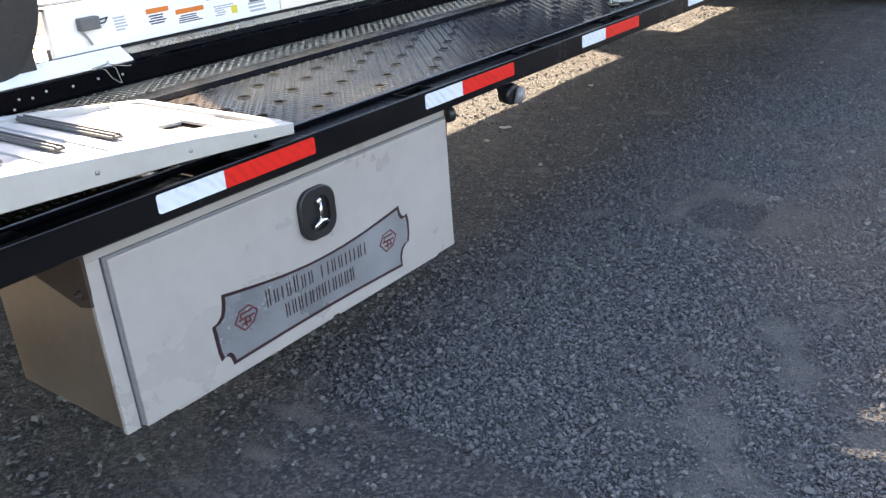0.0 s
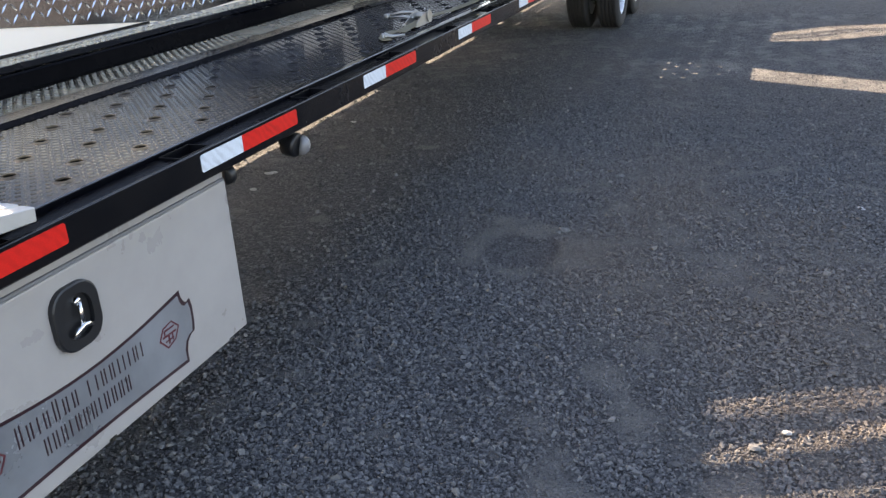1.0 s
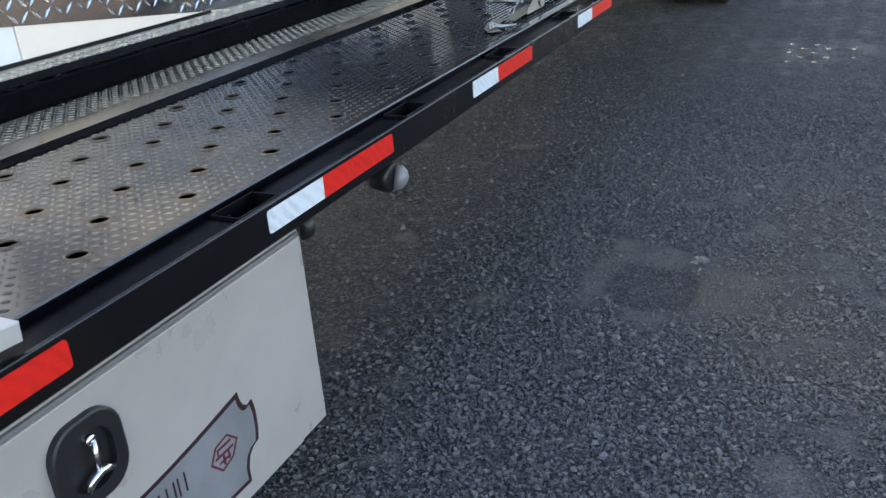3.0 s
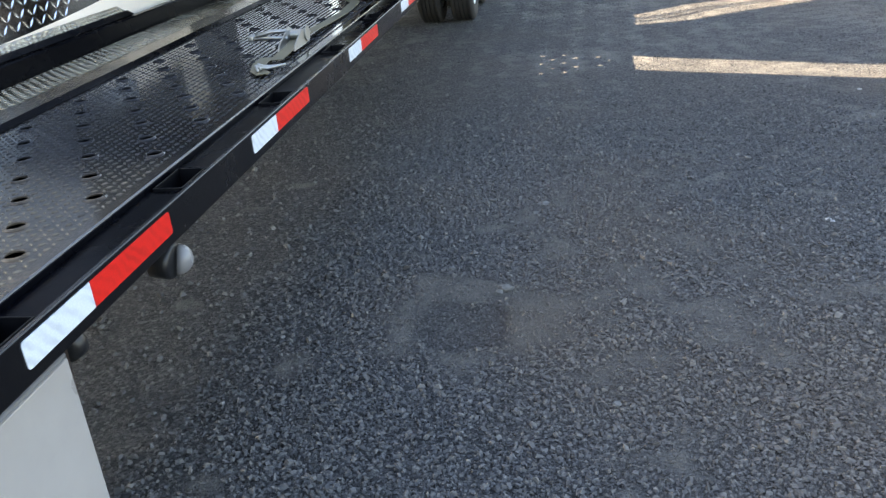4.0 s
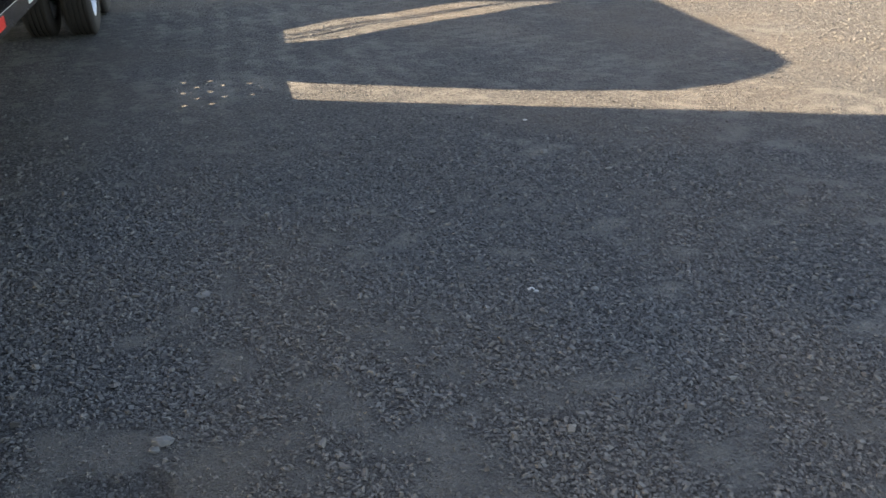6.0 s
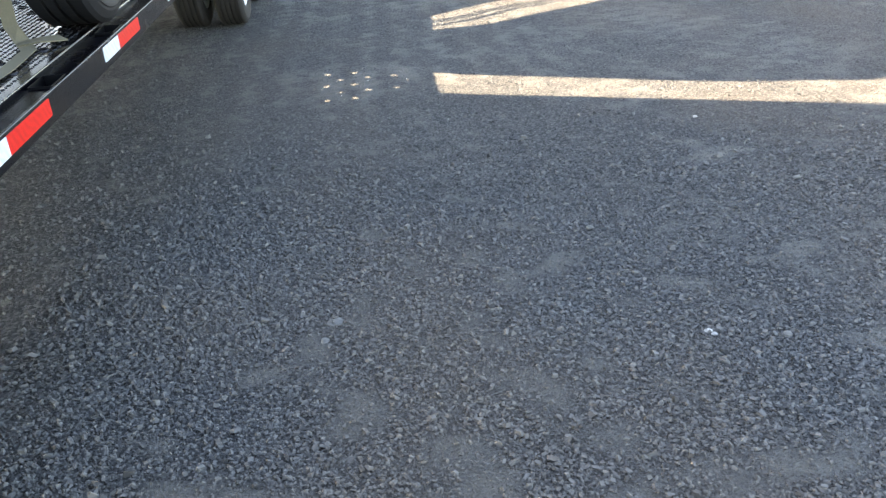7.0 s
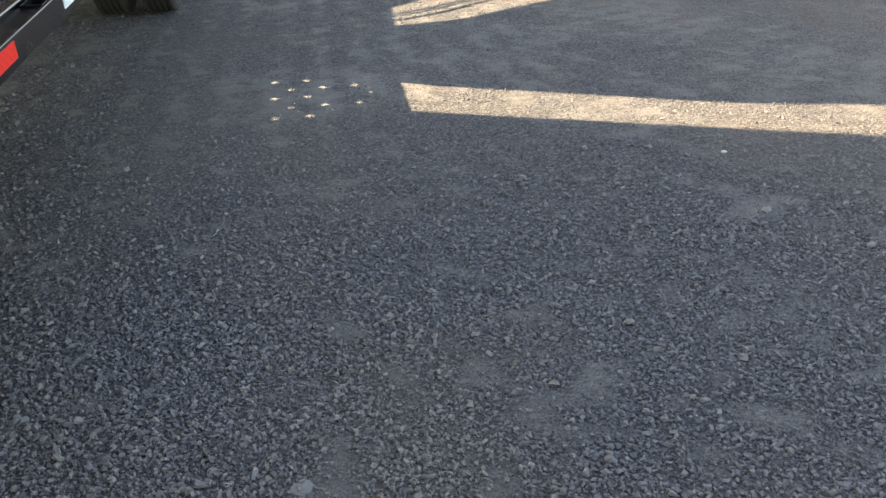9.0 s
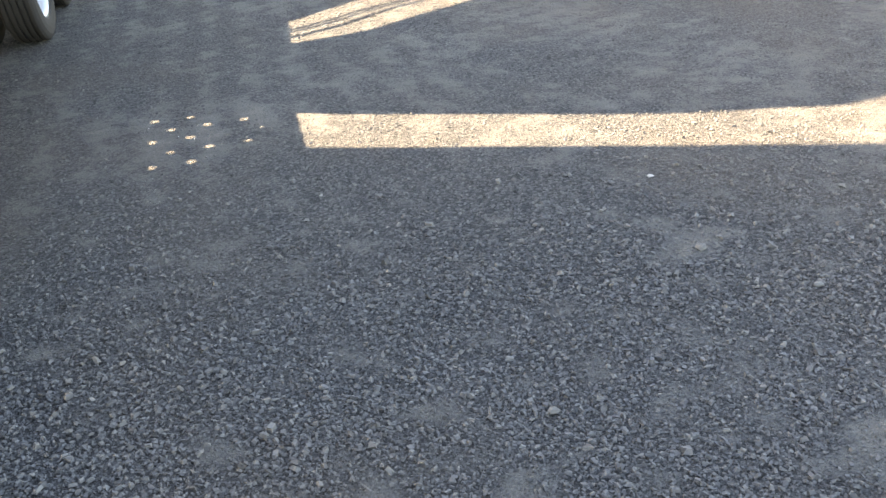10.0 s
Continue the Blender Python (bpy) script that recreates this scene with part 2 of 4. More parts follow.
# ---- building helpers ----
def thing(name, label, category, place=(0, 0, 0), group="", kind=""):
    ob = new(name)
    ob.empty_display_size = 0.1
    ob.matrix_world = Matrix.Translation(place)
    return tagged(ob, label, category, group, kind)


def part(name, bm, material, parent=None, label="", smooth=False):
    mesh = bpy.data.meshes.new(name)
    bm.normal_update()
    bm.to_mesh(mesh)
    bm.free()
    for f in mesh.polygons:
        f.use_smooth = smooth
    mesh.materials.append(material)
    ob = new(name, mesh)
    if parent is not None:
        ob.parent = parent
        ob.matrix_parent_inverse = parent.matrix_world.inverted()
    return tagged(ob, label)


def raw(name, verts, faces, material, parent=None, label="", raised=None, smooth=False):
    """A mesh from arrays of faces; the last array of a list may take a material of its own."""
    groups = faces if isinstance(faces, list) else [faces]
    groups = [np.asarray(g, dtype=np.int32) for g in groups if len(g)]
    mesh = bpy.data.meshes.new(name)
    verts = np.asarray(verts, dtype=np.float32)
    mesh.vertices.add(len(verts))
    mesh.vertices.foreach_set("co", verts.ravel())
    flat = np.concatenate([g.ravel() for g in groups])
    sizes = np.concatenate([np.full(len(g), g.shape[1], dtype=np.int32) for g in groups])
    mesh.loops.add(len(flat))
    mesh.loops.foreach_set("vertex_index", flat)
    mesh.polygons.add(len(sizes))
    mesh.polygons.foreach_set("loop_start", np.r_[0, np.cumsum(sizes)[:-1]].astype(np.int32))
    mesh.update(calc_edges=True)
    mesh.validate()
    mesh.polygons.foreach_set("use_smooth", np.full(len(mesh.polygons), smooth, dtype=bool))
    mesh.materials.append(material)
    if raised is not None:
        mesh.materials.append(raised)
        slots = np.zeros(len(mesh.polygons), dtype=np.int32)
        slots[-len(groups[-1]):] = 1
        mesh.polygons.foreach_set("material_index", slots)
    ob = new(name, mesh)
    if parent is not None:
        ob.parent = parent
        ob.matrix_parent_inverse = parent.matrix_world.inverted()
    return tagged(ob, label)


def block(bm, x0, x1, y0, y1, z0, z1, bevel=0.0, m=None):
    """A box between two corners, its edges rounded by bevel."""
    made = bmesh.ops.create_cube(bm, size=1.0)["verts"]
    for v in made:
        v.co = Vector((x0 + (v.co.x + 0.5) * (x1 - x0), y0 + (v.co.y + 0.5) * (y1 - y0), z0 + (v.co.z + 0.5) * (z1 - z0)))
        if m is not None:
            v.co = m @ v.co
    if bevel:
        edges = list({e for v in made for e in v.link_edges})
        bmesh.ops.bevel(bm, geom=edges, offset=bevel, segments=2, affect="EDGES", profile=0.6)
    return bm


def cut(*args, bevel=0.0, m=None):
    return block(bmesh.new(), *args, bevel=bevel, m=m)


def prism(bm, ring, axis, a, b, bevel=0.0):
    """A plate: the outline ring, in the two axes other than axis, from a to b along axis."""
    def at(p, v):
        q = list(p)
        q.insert("xyz".index(axis), v)
        return q
    lo, hi = [bm.verts.new(at(p, a)) for p in ring], [bm.verts.new(at(p, b)) for p in ring]
    n = len(ring)
    faces = [bm.faces.new(lo[::-1]), bm.faces.new(hi)]
    faces += [bm.faces.new((lo[i], lo[(i + 1) % n], hi[(i + 1) % n], hi[i])) for i in range(n)]
    bmesh.ops.recalc_face_normals(bm, faces=faces)
    if bevel:
        bmesh.ops.bevel(bm, geom=[e for e in faces[1].edges] + [e for e in faces[0].edges], offset=bevel, segments=1, affect="EDGES")
    return bm


def lathe(bm, profile, m, steps=40):
    """Turns the profile of (radius, height) about the z axis of m."""
    rings = []
    for r, h in profile:
        rings.append([bm.verts.new(m @ Vector((r * math.cos(2 * math.pi * i / steps), r * math.sin(2 * math.pi * i / steps), h))) for i in range(steps)])
    for a, b in zip(rings, rings[1:]):
        for i in range(steps):
            bm.faces.new((a[i], a[(i + 1) % steps], b[(i + 1) % steps], b[i]))
    if profile[0][0] > 1e-4:
        bm.faces.new(rings[0][::-1])
    if profile[-1][0] > 1e-4:
        bm.faces.new(rings[-1])
    bmesh.ops.remove_doubles(bm, verts=[v for ring in rings for v in ring], dist=1e-5)
    bmesh.ops.recalc_face_normals(bm, faces=bm.faces)
    return bm


def tube(bm, pts, radius, sides=8):
    pts = [Vector(p) for p in pts]
    rings = []
    for i, p in enumerate(pts):
        d = (pts[min(i + 1, len(pts) - 1)] - pts[max(i - 1, 0)]).normalized()
        q = d.to_track_quat("Z", "Y")
        rings.append([bm.verts.new(p + q @ Vector((radius * math.cos(2 * math.pi * k / sides), radius * math.sin(2 * math.pi * k / sides), 0))) for k in range(sides)])
    for a, b in zip(rings, rings[1:]):
        for k in range(sides):
            bm.faces.new((a[k], a[(k + 1) % sides], b[(k + 1) % sides], b[k]))
    bm.faces.new(rings[0][::-1])
    bm.faces.new(rings[-1])
    return bm


def along(axis, place):
    """A frame at place whose z axis runs along the given axis."""
    return Matrix.Translation(place) @ Vector(axis).to_track_quat("Z", "Y").to_matrix().to_4x4()


def lugs(centres, u, v, w, turned, length, width, height):
    """Raised tread marks: a lens-shaped ridge at each centre, lying in u and v, standing along w. turned: its angle."""
    c = np.asarray(centres)
    a = np.asarray(turned)[:, None]
    u, v, w = (np.asarray(k, float)[None] for k in (u, v, w))
    du, dv = np.cos(a) * u + np.sin(a) * v, -np.sin(a) * u + np.cos(a) * v
    n = len(c)
    vs = np.stack([c - du * length / 2, c + dv * width / 2, c + du * length / 2, c - dv * width / 2,
                   c - du * length * 0.26 + w * height, c + du * length * 0.26 + w * height], 1).reshape(-1, 3)
    t = np.array([[0, 4, 1], [1, 4, 5], [1, 5, 2], [2, 5, 3], [3, 5, 4], [3, 4, 0]])[:, ::-1]
    return vs, (t[None] + 6 * np.arange(n)[:, None, None]).reshape(-1, 3)


def tread_grid(u0, u1, v0, v1, pitch):
    """Centres and angles of tread marks in rows that alternate their lean."""
    nu, nv = int((u1 - u0) / pitch), int((v1 - v0) / pitch)
    i, j = np.meshgrid(np.arange(nu), np.arange(nv), indexing="ij")
    i, j = i.ravel(), j.ravel()
    return u0 + (i + 0.5) * pitch, v0 + (j + 0.5) * pitch, np.where((i + j) % 2 == 0, math.pi / 4, -math.pi / 4)


# ---- ground ----
def spot(x, y, cx, cy, rx, ry, power=2):
    """A soft or, with a high power, sharp-edged patch."""
    return np.exp(-((((x - cx) / rx) ** 2 + ((y - cy) / ry) ** 2) ** power))


def ripples(x, y, seed, bands):
    rng = np.random.default_rng(seed)
    wave = np.zeros_like(x)
    for low, high, weight, count in bands:
        for _ in range(count):
            f, a, p = rng.uniform(low, high), rng.uniform(0, 2 * math.pi), rng.uniform(0, 2 * math.pi)
            wave += weight * np.sin(f * (np.cos(a) * x + np.sin(a) * y) + p) * (2 / count) ** 0.5
    return wave


def pothole_at(x, y):
    """The squarish worn hole filled with fine dark stone."""
    u, v = (x - 0.345) / 0.150, (y - 2.225 + 0.08 * (x - 0.345)) / 0.150
    ragged = 0.10 * ripples(x, y, 5, ((20, 60, 1.0, 14),))
    return np.clip((1.06 - (np.abs(u) ** 3.2 + np.abs(v) ** 3.2) ** (1 / 3.2) + ragged) / 0.16, 0, 1)


def dust_at(x, y):
    """How much the loose stone gives way to bare packed dust, 0 to 1."""
    wave = ripples(x, y, 11, ((1.0, 4.0, 0.30, 12), (4.0, 14.0, 0.54, 22), (14.0, 45.0, 0.90, 34))) * (1 - 0.55 * np.clip((y - 3.6) / 1.5, 0, 1))
    wave += 2.4 * spot(x, y, 0.165, 2.35, 0.07, 0.30) + 2.3 * spot(x, y, 0.27, 2.50, 0.16, 0.09) + 2.4 * spot(x, y, 0.575, 2.27, 0.095, 0.19) + 1.6 * spot(x, y, 0.36, 2.04, 0.28, 0.055)
    wave += 1.0 * spot(x, y, 0.60, 2.80, 0.12, 0.26) - 4.5 * spot(x, y, 0.465, 2.615, 0.125, 0.085)
    wave += 2.6 * spot(x, y, 1.22, 2.24, 0.13, 0.20) + 2.4 * spot(x, y, 1.60, 2.44, 0.24, 0.11) + 1.8 * spot(x, y, 1.33, 1.98, 0.20, 0.08) - 3.0 * spot(x, y, 1.53, 2.15, 0.17, 0.16)
    wave += 0.8 * spot(x, y, 0.88, 1.95, 0.20, 0.12) + 1.5 * spot(x, y, 0.56, 3.18, 0.06, 0.10)
    wave += 0.45 * np.sin(27 * x + 0.8 * np.sin(1.3 * y)) * np.clip((y - 3.8) / 1.6, 0, 1) * spot(x, y, 0.5, 7.0, 1.5, 4.0)
    wave += 0.6 * spot(x, y, 3.2, 4.0, 1.3, 1.8, 1) + 0.8 * np.clip((y - 4.2) / 2.0, 0, 1) + 0.9 * spot(x, y, 0.62, 6.05, 0.50, 0.45)
    # Less dust, so darker ground, towards the trailer for x under 0.75.
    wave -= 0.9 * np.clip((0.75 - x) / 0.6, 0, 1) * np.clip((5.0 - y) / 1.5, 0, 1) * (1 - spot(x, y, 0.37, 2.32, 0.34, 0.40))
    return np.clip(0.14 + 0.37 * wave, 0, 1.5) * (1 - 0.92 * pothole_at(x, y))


def earth_at(x, y):
    """How far brown soil tints the grey stone."""
    wave = 0.22 * ripples(x, y, 23, ((0.8, 3.0, 0.8, 10), (3.0, 9.0, 0.5, 16)))
    wave += 0.80 * spot(x, y, 2.05, 1.45, 0.70, 0.60, 1) + 0.28 * spot(x, y, 0.58, 2.22, 0.16, 0.22) + 0.12 * spot(x, y, 0.25, 2.52, 0.2, 0.12) + 0.30 * spot(x, y, 4.5, 6.5, 1.6, 2.5, 1) + 0.22 * spot(x, y, 3.2, 3.8, 1.2, 1.6, 1)
    return np.clip(wave - 0.04, 0, 1)


def level_at(x, y):
    """The height of the ground: stony stretches lie lower than the dust that fills them."""
    inside = np.clip(1.2 - np.maximum(np.abs(x - 1.3) / 4, np.abs(y - 4.1) / 5), 0, 1)
    return (-0.0045 * (1 - np.minimum(dust_at(x, y), 1)) + 0.0035 * ripples(x, y, 31, ((2, 9, 0.8, 12),)) - 0.010 * pothole_at(x, y)) * np.minimum(1, inside * 4)


def store(ob, **fields):
    for name, values in fields.items():
        ob.data.attributes.new(name, "FLOAT", "POINT").data.foreach_set("value", np.asarray(values, dtype=np.float32))
    return ob


far_out = np.array([0.3, 0.8, 1.8, 4, 9, 20, 50, 120, 400])
gx = np.r_[-2.6 - far_out[::-1], np.arange(-2.6, -0.3, 0.06), np.arange(-0.3, 3.2, 0.02), np.arange(3.2, 5.21, 0.06), 5.21 + far_out]
gy = np.r_[-0.8 - far_out[::-1], np.arange(-0.8, 0.4, 0.06), np.arange(0.4, 5.4, 0.02), np.arange(5.4, 9.01, 0.06), 9.01 + far_out]
px_, py_ = (g.ravel() for g in np.meshgrid(gx, gy, indexing="ij"))
beyond = np.maximum(np.abs(px_ - 1.3) - 3.89, np.abs(py_ - 4.1) - 4.89)
ny = len(gy)
i, j = np.meshgrid(np.arange(len(gx) - 1), np.arange(ny - 1), indexing="ij")
i, j = i.ravel(), j.ravel()
cells = np.stack([i * ny + j, (i + 1) * ny + j, (i + 1) * ny + j + 1, i * ny + j + 1], 1)
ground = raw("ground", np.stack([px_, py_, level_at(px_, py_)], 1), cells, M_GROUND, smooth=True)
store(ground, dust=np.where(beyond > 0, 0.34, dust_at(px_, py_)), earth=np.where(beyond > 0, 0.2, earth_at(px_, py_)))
tagged(ground, "grey compacted gravel yard with brown dusty patches", "ground", kind="structure")


# ---- the car hauler trailer ----
DECK, RAIL_TOP, RAIL_LOW = 0.845, 0.840, 0.767
Y0, Y1 = -2.2, 11.5
HOLE_X = [-0.613 + 0.0755 * i for i in range(7)]
HOLE_X_AHEAD = [-0.645 + 0.081 * i for i in range(7)]
hauler = thing("car_hauler_trailer", "black steel car hauler trailer with perforated tread plate deck", "trailer")


def side_rail(name, x, flip):
    bm = bmesh.new()
    s = -1 if flip else 1
    ring = [(x, RAIL_TOP - 0.0025), (x, RAIL_LOW + 0.004), (x - s * 0.004, RAIL_LOW), (x - s * 0.060, RAIL_LOW), (x - s * 0.060, RAIL_LOW + 0.008), (x - s * 0.010, RAIL_LOW + 0.008),
            (x - s * 0.010, RAIL_TOP - 0.002), (x - s * 0.008, RAIL_TOP), (x - s * 0.0025, RAIL_TOP)]
    rail = part(name, prism(bm, ring, "y", Y0, Y1), M_BLACK, hauler)
    bm = bmesh.new()
    tube(bm, [(x - s * 0.0015, Y0, RAIL_TOP - 0.0015), (x - s * 0.0015, 3.0, RAIL_TOP - 0.0015), (x - s * 0.0015, Y1, RAIL_TOP - 0.0015)], 0.0013, 6)
    part("edge_bead", bm, M_RUB_GLINT, rail, "thin rubbed paint edge with its highlight painted in")
    lanes = [(Y0, -1.17)] + [(-1.17 + 0.61 * i + 0.115, -1.17 + 0.61 * (i + 1)) for i in range(13)] + [(-1.17 + 0.61 * 13 + 0.115, Y1)]
    for y0, y1 in lanes:
        block(bm := bmesh.new(), min(x - s * 0.0105, x - s * 0.078), max(x - s * 0.0105, x - s * 0.078), y0, y1, RAIL_TOP - 0.014, RAIL_TOP - 0.005, 0.0015)
        part("top_flange", bm, M_FLANGE, rail, "glossy black top flange")


side_rail("side_rail", 0.0, False)
side_rail("side_rail", -2.55, True)


def runway(columns, pitch, first, lag, radius, x0, x1, y0, y1, detail):
    """Tread plate with punched holes that have raised collars: cell by cell, columns staggered by lag."""
    verts, tris, quads, holes = [], [], [], []
    edges = [x0] + [(a + b) / 2 for a, b in zip(columns, columns[1:])] + [x1]
    for c, cx in enumerate(columns):
        cy = first + (lag if c % 2 else 0)
        cy -= pitch * math.ceil((cy - y0) / pitch + 0.5)
        while cy - pitch / 2 < y1:
            a0, a1, b0, b1 = edges[c], edges[c + 1], max(y0, cy - pitch / 2), min(y1, cy + pitch / 2)
            base = len(verts)
            if b1 > b0 and (cy < b0 + 0.03 or cy > b1 - 0.03):
                verts += [(a0, b0, DECK), (a1, b0, DECK), (a1, b1, DECK), (a0, b1, DECK)]
                quads.append((base, base + 1, base + 2, base + 3))
            elif b1 > b0:
                holes.append((cx, cy))
                angles = [2 * math.pi * i / 16 for i in range(16)]
                angles += [math.atan2(b - cy, a - cx) % (2 * math.pi) for a in (a0, a1) for b in (b0, b1)]
                angles = sorted(set(angles))
                n = len(angles)
                for an in angles:
                    co, si = math.cos(an), math.sin(an)
                    reach = min((a1 - cx) / co if co > 1e-9 else (a0 - cx) / co if co < -1e-9 else 9, (b1 - cy) / si if si > 1e-9 else (b0 - cy) / si if si < -1e-9 else 9)
                    for r, h in ((reach, 0), (radius + 0.0070, 0), (radius + 0.0046, 0.0030), (radius + 0.0016, 0.0036), (radius, 0.0018), (radius, -0.001)):
                        verts.append((cx + r * co, cy + r * si, DECK + h))
                for i in range(n):
                    j = (i + 1) % n
                    for q in range(5):
                        quads.append((base + 6 * i + q, base + 6 * j + q, base + 6 * j + q + 1, base + 6 * i + q + 1))
            cy += pitch
    verts = np.array(verts)
    if detail:
        x, y, ang = tread_grid(x0 + 0.006, x1 - 0.004, max(y0, -0.6), min(y1, 6.6), 0.0205)
        keep = np.ones(len(x), bool)
        for hx, hy in holes:
            keep &= np.hypot(x - hx, y - hy) > radius + 0.012
        lv, lt = lugs(np.stack([x, y, np.full_like(x, DECK - 0.0002)], 1)[keep], (1, 0, 0), (0, 1, 0), (0, 0, 1), ang[keep], 0.0150, 0.0068, 0.0026)
        tris = lt + len(verts)
        verts = np.concatenate([verts, lv])
    return verts, [np.array(quads), tris]


PLATES = ((HOLE_X, 0.2535, 0.460, 0.1215, 0.0160, Y0, 5.15), (HOLE_X_AHEAD, 0.2696, 0.462, 0.1294, 0.0200, 5.15, 10.8))
for columns, pitch, first, lag, radius, y0, y1 in PLATES:
    v, f = runway(columns, pitch, first, lag, radius, -0.688, -0.086, y0, y1, True)
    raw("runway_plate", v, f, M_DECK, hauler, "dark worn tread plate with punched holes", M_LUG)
    v, f = runway([-2.55 - x for x in columns][::-1], pitch, first, lag, radius, -2.464, -1.862, y0, y1, False)
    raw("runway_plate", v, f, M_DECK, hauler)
part("deck_edge", prism(bmesh.new(), [(-0.0855, DECK - 0.004), (-0.0855, DECK), (-0.082, DECK + 0.0015), (-0.078, DECK - 0.001), (-0.078, RAIL_TOP - 0.02)], "y", Y0, 10.8), M_FLANGE, hauler)
part("edge_bead", tube(bmesh.new(), [(-0.0815, Y0, DECK + 0.0012), (-0.0815, 4.0, DECK + 0.0012), (-0.0815, 10.8, DECK + 0.0012)], 0.0026, 8), M_EDGE, hauler, "thin pale bead painting the edge highlight")

# bright centre deck with its plain border
part("inner_curb", prism(bmesh.new(), [(-0.6905, DECK - 0.004), (-0.6905, DECK + 0.010), (-0.684, DECK + 0.013), (-0.660, DECK + 0.003), (-0.660, DECK - 0.0005)], "y", Y0, 10.8), M_FLANGE, hauler, "black painted inner edge of the runway")
part("border_strip", prism(bmesh.new(), [(-0.692, DECK - 0.004), (-0.692, DECK + 0.004), (-0.70, DECK + 0.006), (-0.772, DECK + 0.010), (-0.772, DECK - 0.004)], "y", Y0, 10.8), M_STRIP, hauler, "plain folded aluminium strip")
x, y, ang = tread_grid(-1.30, -0.776, -0.6, 6.2, 0.0185)
lv, lt = lugs(np.stack([x, y, np.full_like(x, DECK + 0.0098)], 1), (1, 0, 0), (0, 1, 0), (0, 0, 1), ang, 0.0180, 0.0070, 0.0018)
plate = np.array([(-1.858, Y0, DECK + 0.010), (-0.773, Y0, DECK + 0.010), (-0.773, 10.8, DECK + 0.010), (-1.858, 10.8, DECK + 0.010),
                  (-1.858, Y0, DECK), (-0.773, Y0, DECK), (-0.773, 10.8, DECK), (-1.858, 10.8, DECK)])
quads = np.array([(0, 1, 2, 3), (7, 6, 5, 4), (0, 4, 5, 1), (1, 5, 6, 2), (2, 6, 7, 3), (3, 7, 4, 0)])
raw("centre_deck", np.concatenate([plate, lv]), [quads, lt + 8], M_TREAD, hauler, "bright aluminium tread plate", M_TREADLUG)

# under frame
for x in (-0.86, -1.69):
    bm = bmesh.new()
    ring = [(x - 0.07, 0.80), (x + 0.07, 0.80), (x + 0.07, 0.79), (x + 0.006, 0.788), (x + 0.006, 0.542), (x + 0.07, 0.54), (x + 0.07, 0.53), (x - 0.07, 0.53), (x - 0.07, 0.54), (x - 0.006, 0.542), (x - 0.006, 0.788), (x - 0.07, 0.79)]
    part("main_beam", prism(bm, ring, "y", Y0, Y1), M_BLACK_DULL, hauler)
member = None
for i in range(22):
    y = -1.78 + 0.61 * i
    if member is None:
        bm = bmesh.new()
        prism(bm, [(y, 0.755), (y + 0.045, 0.755), (y + 0.045, 0.762), (y + 0.006, 0.762), (y + 0.006, 0.818), (y + 0.045, 0.818), (y + 0.045, 0.825), (y, 0.825)], "x", -2.48, -0.064)
        member = part("cross_member", bm, M_BLACK_DULL, hauler)
    else:
        ob = new("cross_member", member.data)
        ob.parent = hauler
        ob.location.y = 0.61 * i

# Added black sheet: paints the shade seen down the deck holes.
part("under_pan", cut(-0.770, -0.081, -2.1, 5.75, 0.8275, 0.8325), M_VOID, hauler, "black sheet added under the runway holes to keep them dark")
# Added unseen sheet that stops sun through the far runway's holes.
part("under_pan", cut(-2.485, -1.75, -2.1, 8.0, 0.742, 0.748), M_BLACK_DULL, hauler, "black sheet added under the runway holes to keep them dark")

# Unseen strip added to stop sun through the fifth column of holes.
part("stringer", cut(-0.286, -0.236, Y0, 10.8, 0.795, 0.800), M_BLACK_DULL, hauler)

# stake pockets in the top flange
pocket = None
for i in range(14):
    y = -1.17 + 0.61 * i
    if pocket is None:
        bm = bmesh.new()
        for a in ((-0.070, -0.067, y, y + 0.115), (-0.0135, -0.0105, y, y + 0.115), (-0.067, -0.0135, y, y + 0.003), (-0.067, -0.0135, y + 0.112, y + 0.115)):
            block(bm, *a, 0.765, RAIL_TOP + 0.001, 0.0008)
        pocket = part("stake_pocket", bm, M_POCKET, hauler, "open black stake pocket with worn rim")
    else:
        ob = new("stake_pocket", pocket.data)
        ob.parent = hauler
        ob.location.y = 0.61 * i

# reflective tape: white and red lengths along the rail
TAPE = [0.0, 0.896, 1.800, 2.746, 3.706, 4.668, 5.60, 6.55]
for n, y in enumerate(TAPE):
    for name, a, b, mat in (("white_tape", y - 0.178, y - 0.0005, M_WHITE), ("red_tape", y + 0.0005, y + 0.280, M_RED)):
        r = 0.006
        lo, hi = 0.7895, 0.8315
        ring = []
        for cy, cz, t0 in ((b - r, hi - r, 0), (a + r, hi - r, 90), (a + r, lo + r, 180), (b - r, lo + r, 270)):
            sharp = (name == "white_tape" and t0 in (0, 270)) or (name == "red_tape" and t0 in (90, 180))
            if sharp:
                ring.append((b if t0 in (0, 270) else a, hi if t0 in (0, 90) else lo))
            else:
                ring += [(cy + r * math.cos(radians(t0 + k)), cz + r * math.sin(radians(t0 + k))) for k in (0, 30, 60, 90)]
        part(name, prism(bmesh.new(), ring, "x", 0.0004, 0.0018), mat, hauler, "red reflective tape" if name == "red_tape" else "silvery white reflective tape")

# marker lamp on a hanger under the rail
lamp = part("marker_lamp", prism(bmesh.new(), [(1.178, 0.770), (1.262, 0.770), (1.262, 0.744), (1.235, 0.690), (1.205, 0.690), (1.178, 0.744)], "x", -0.075, -0.067), M_BLACK_DULL, hauler, "dark marker lamp with clouded lens")
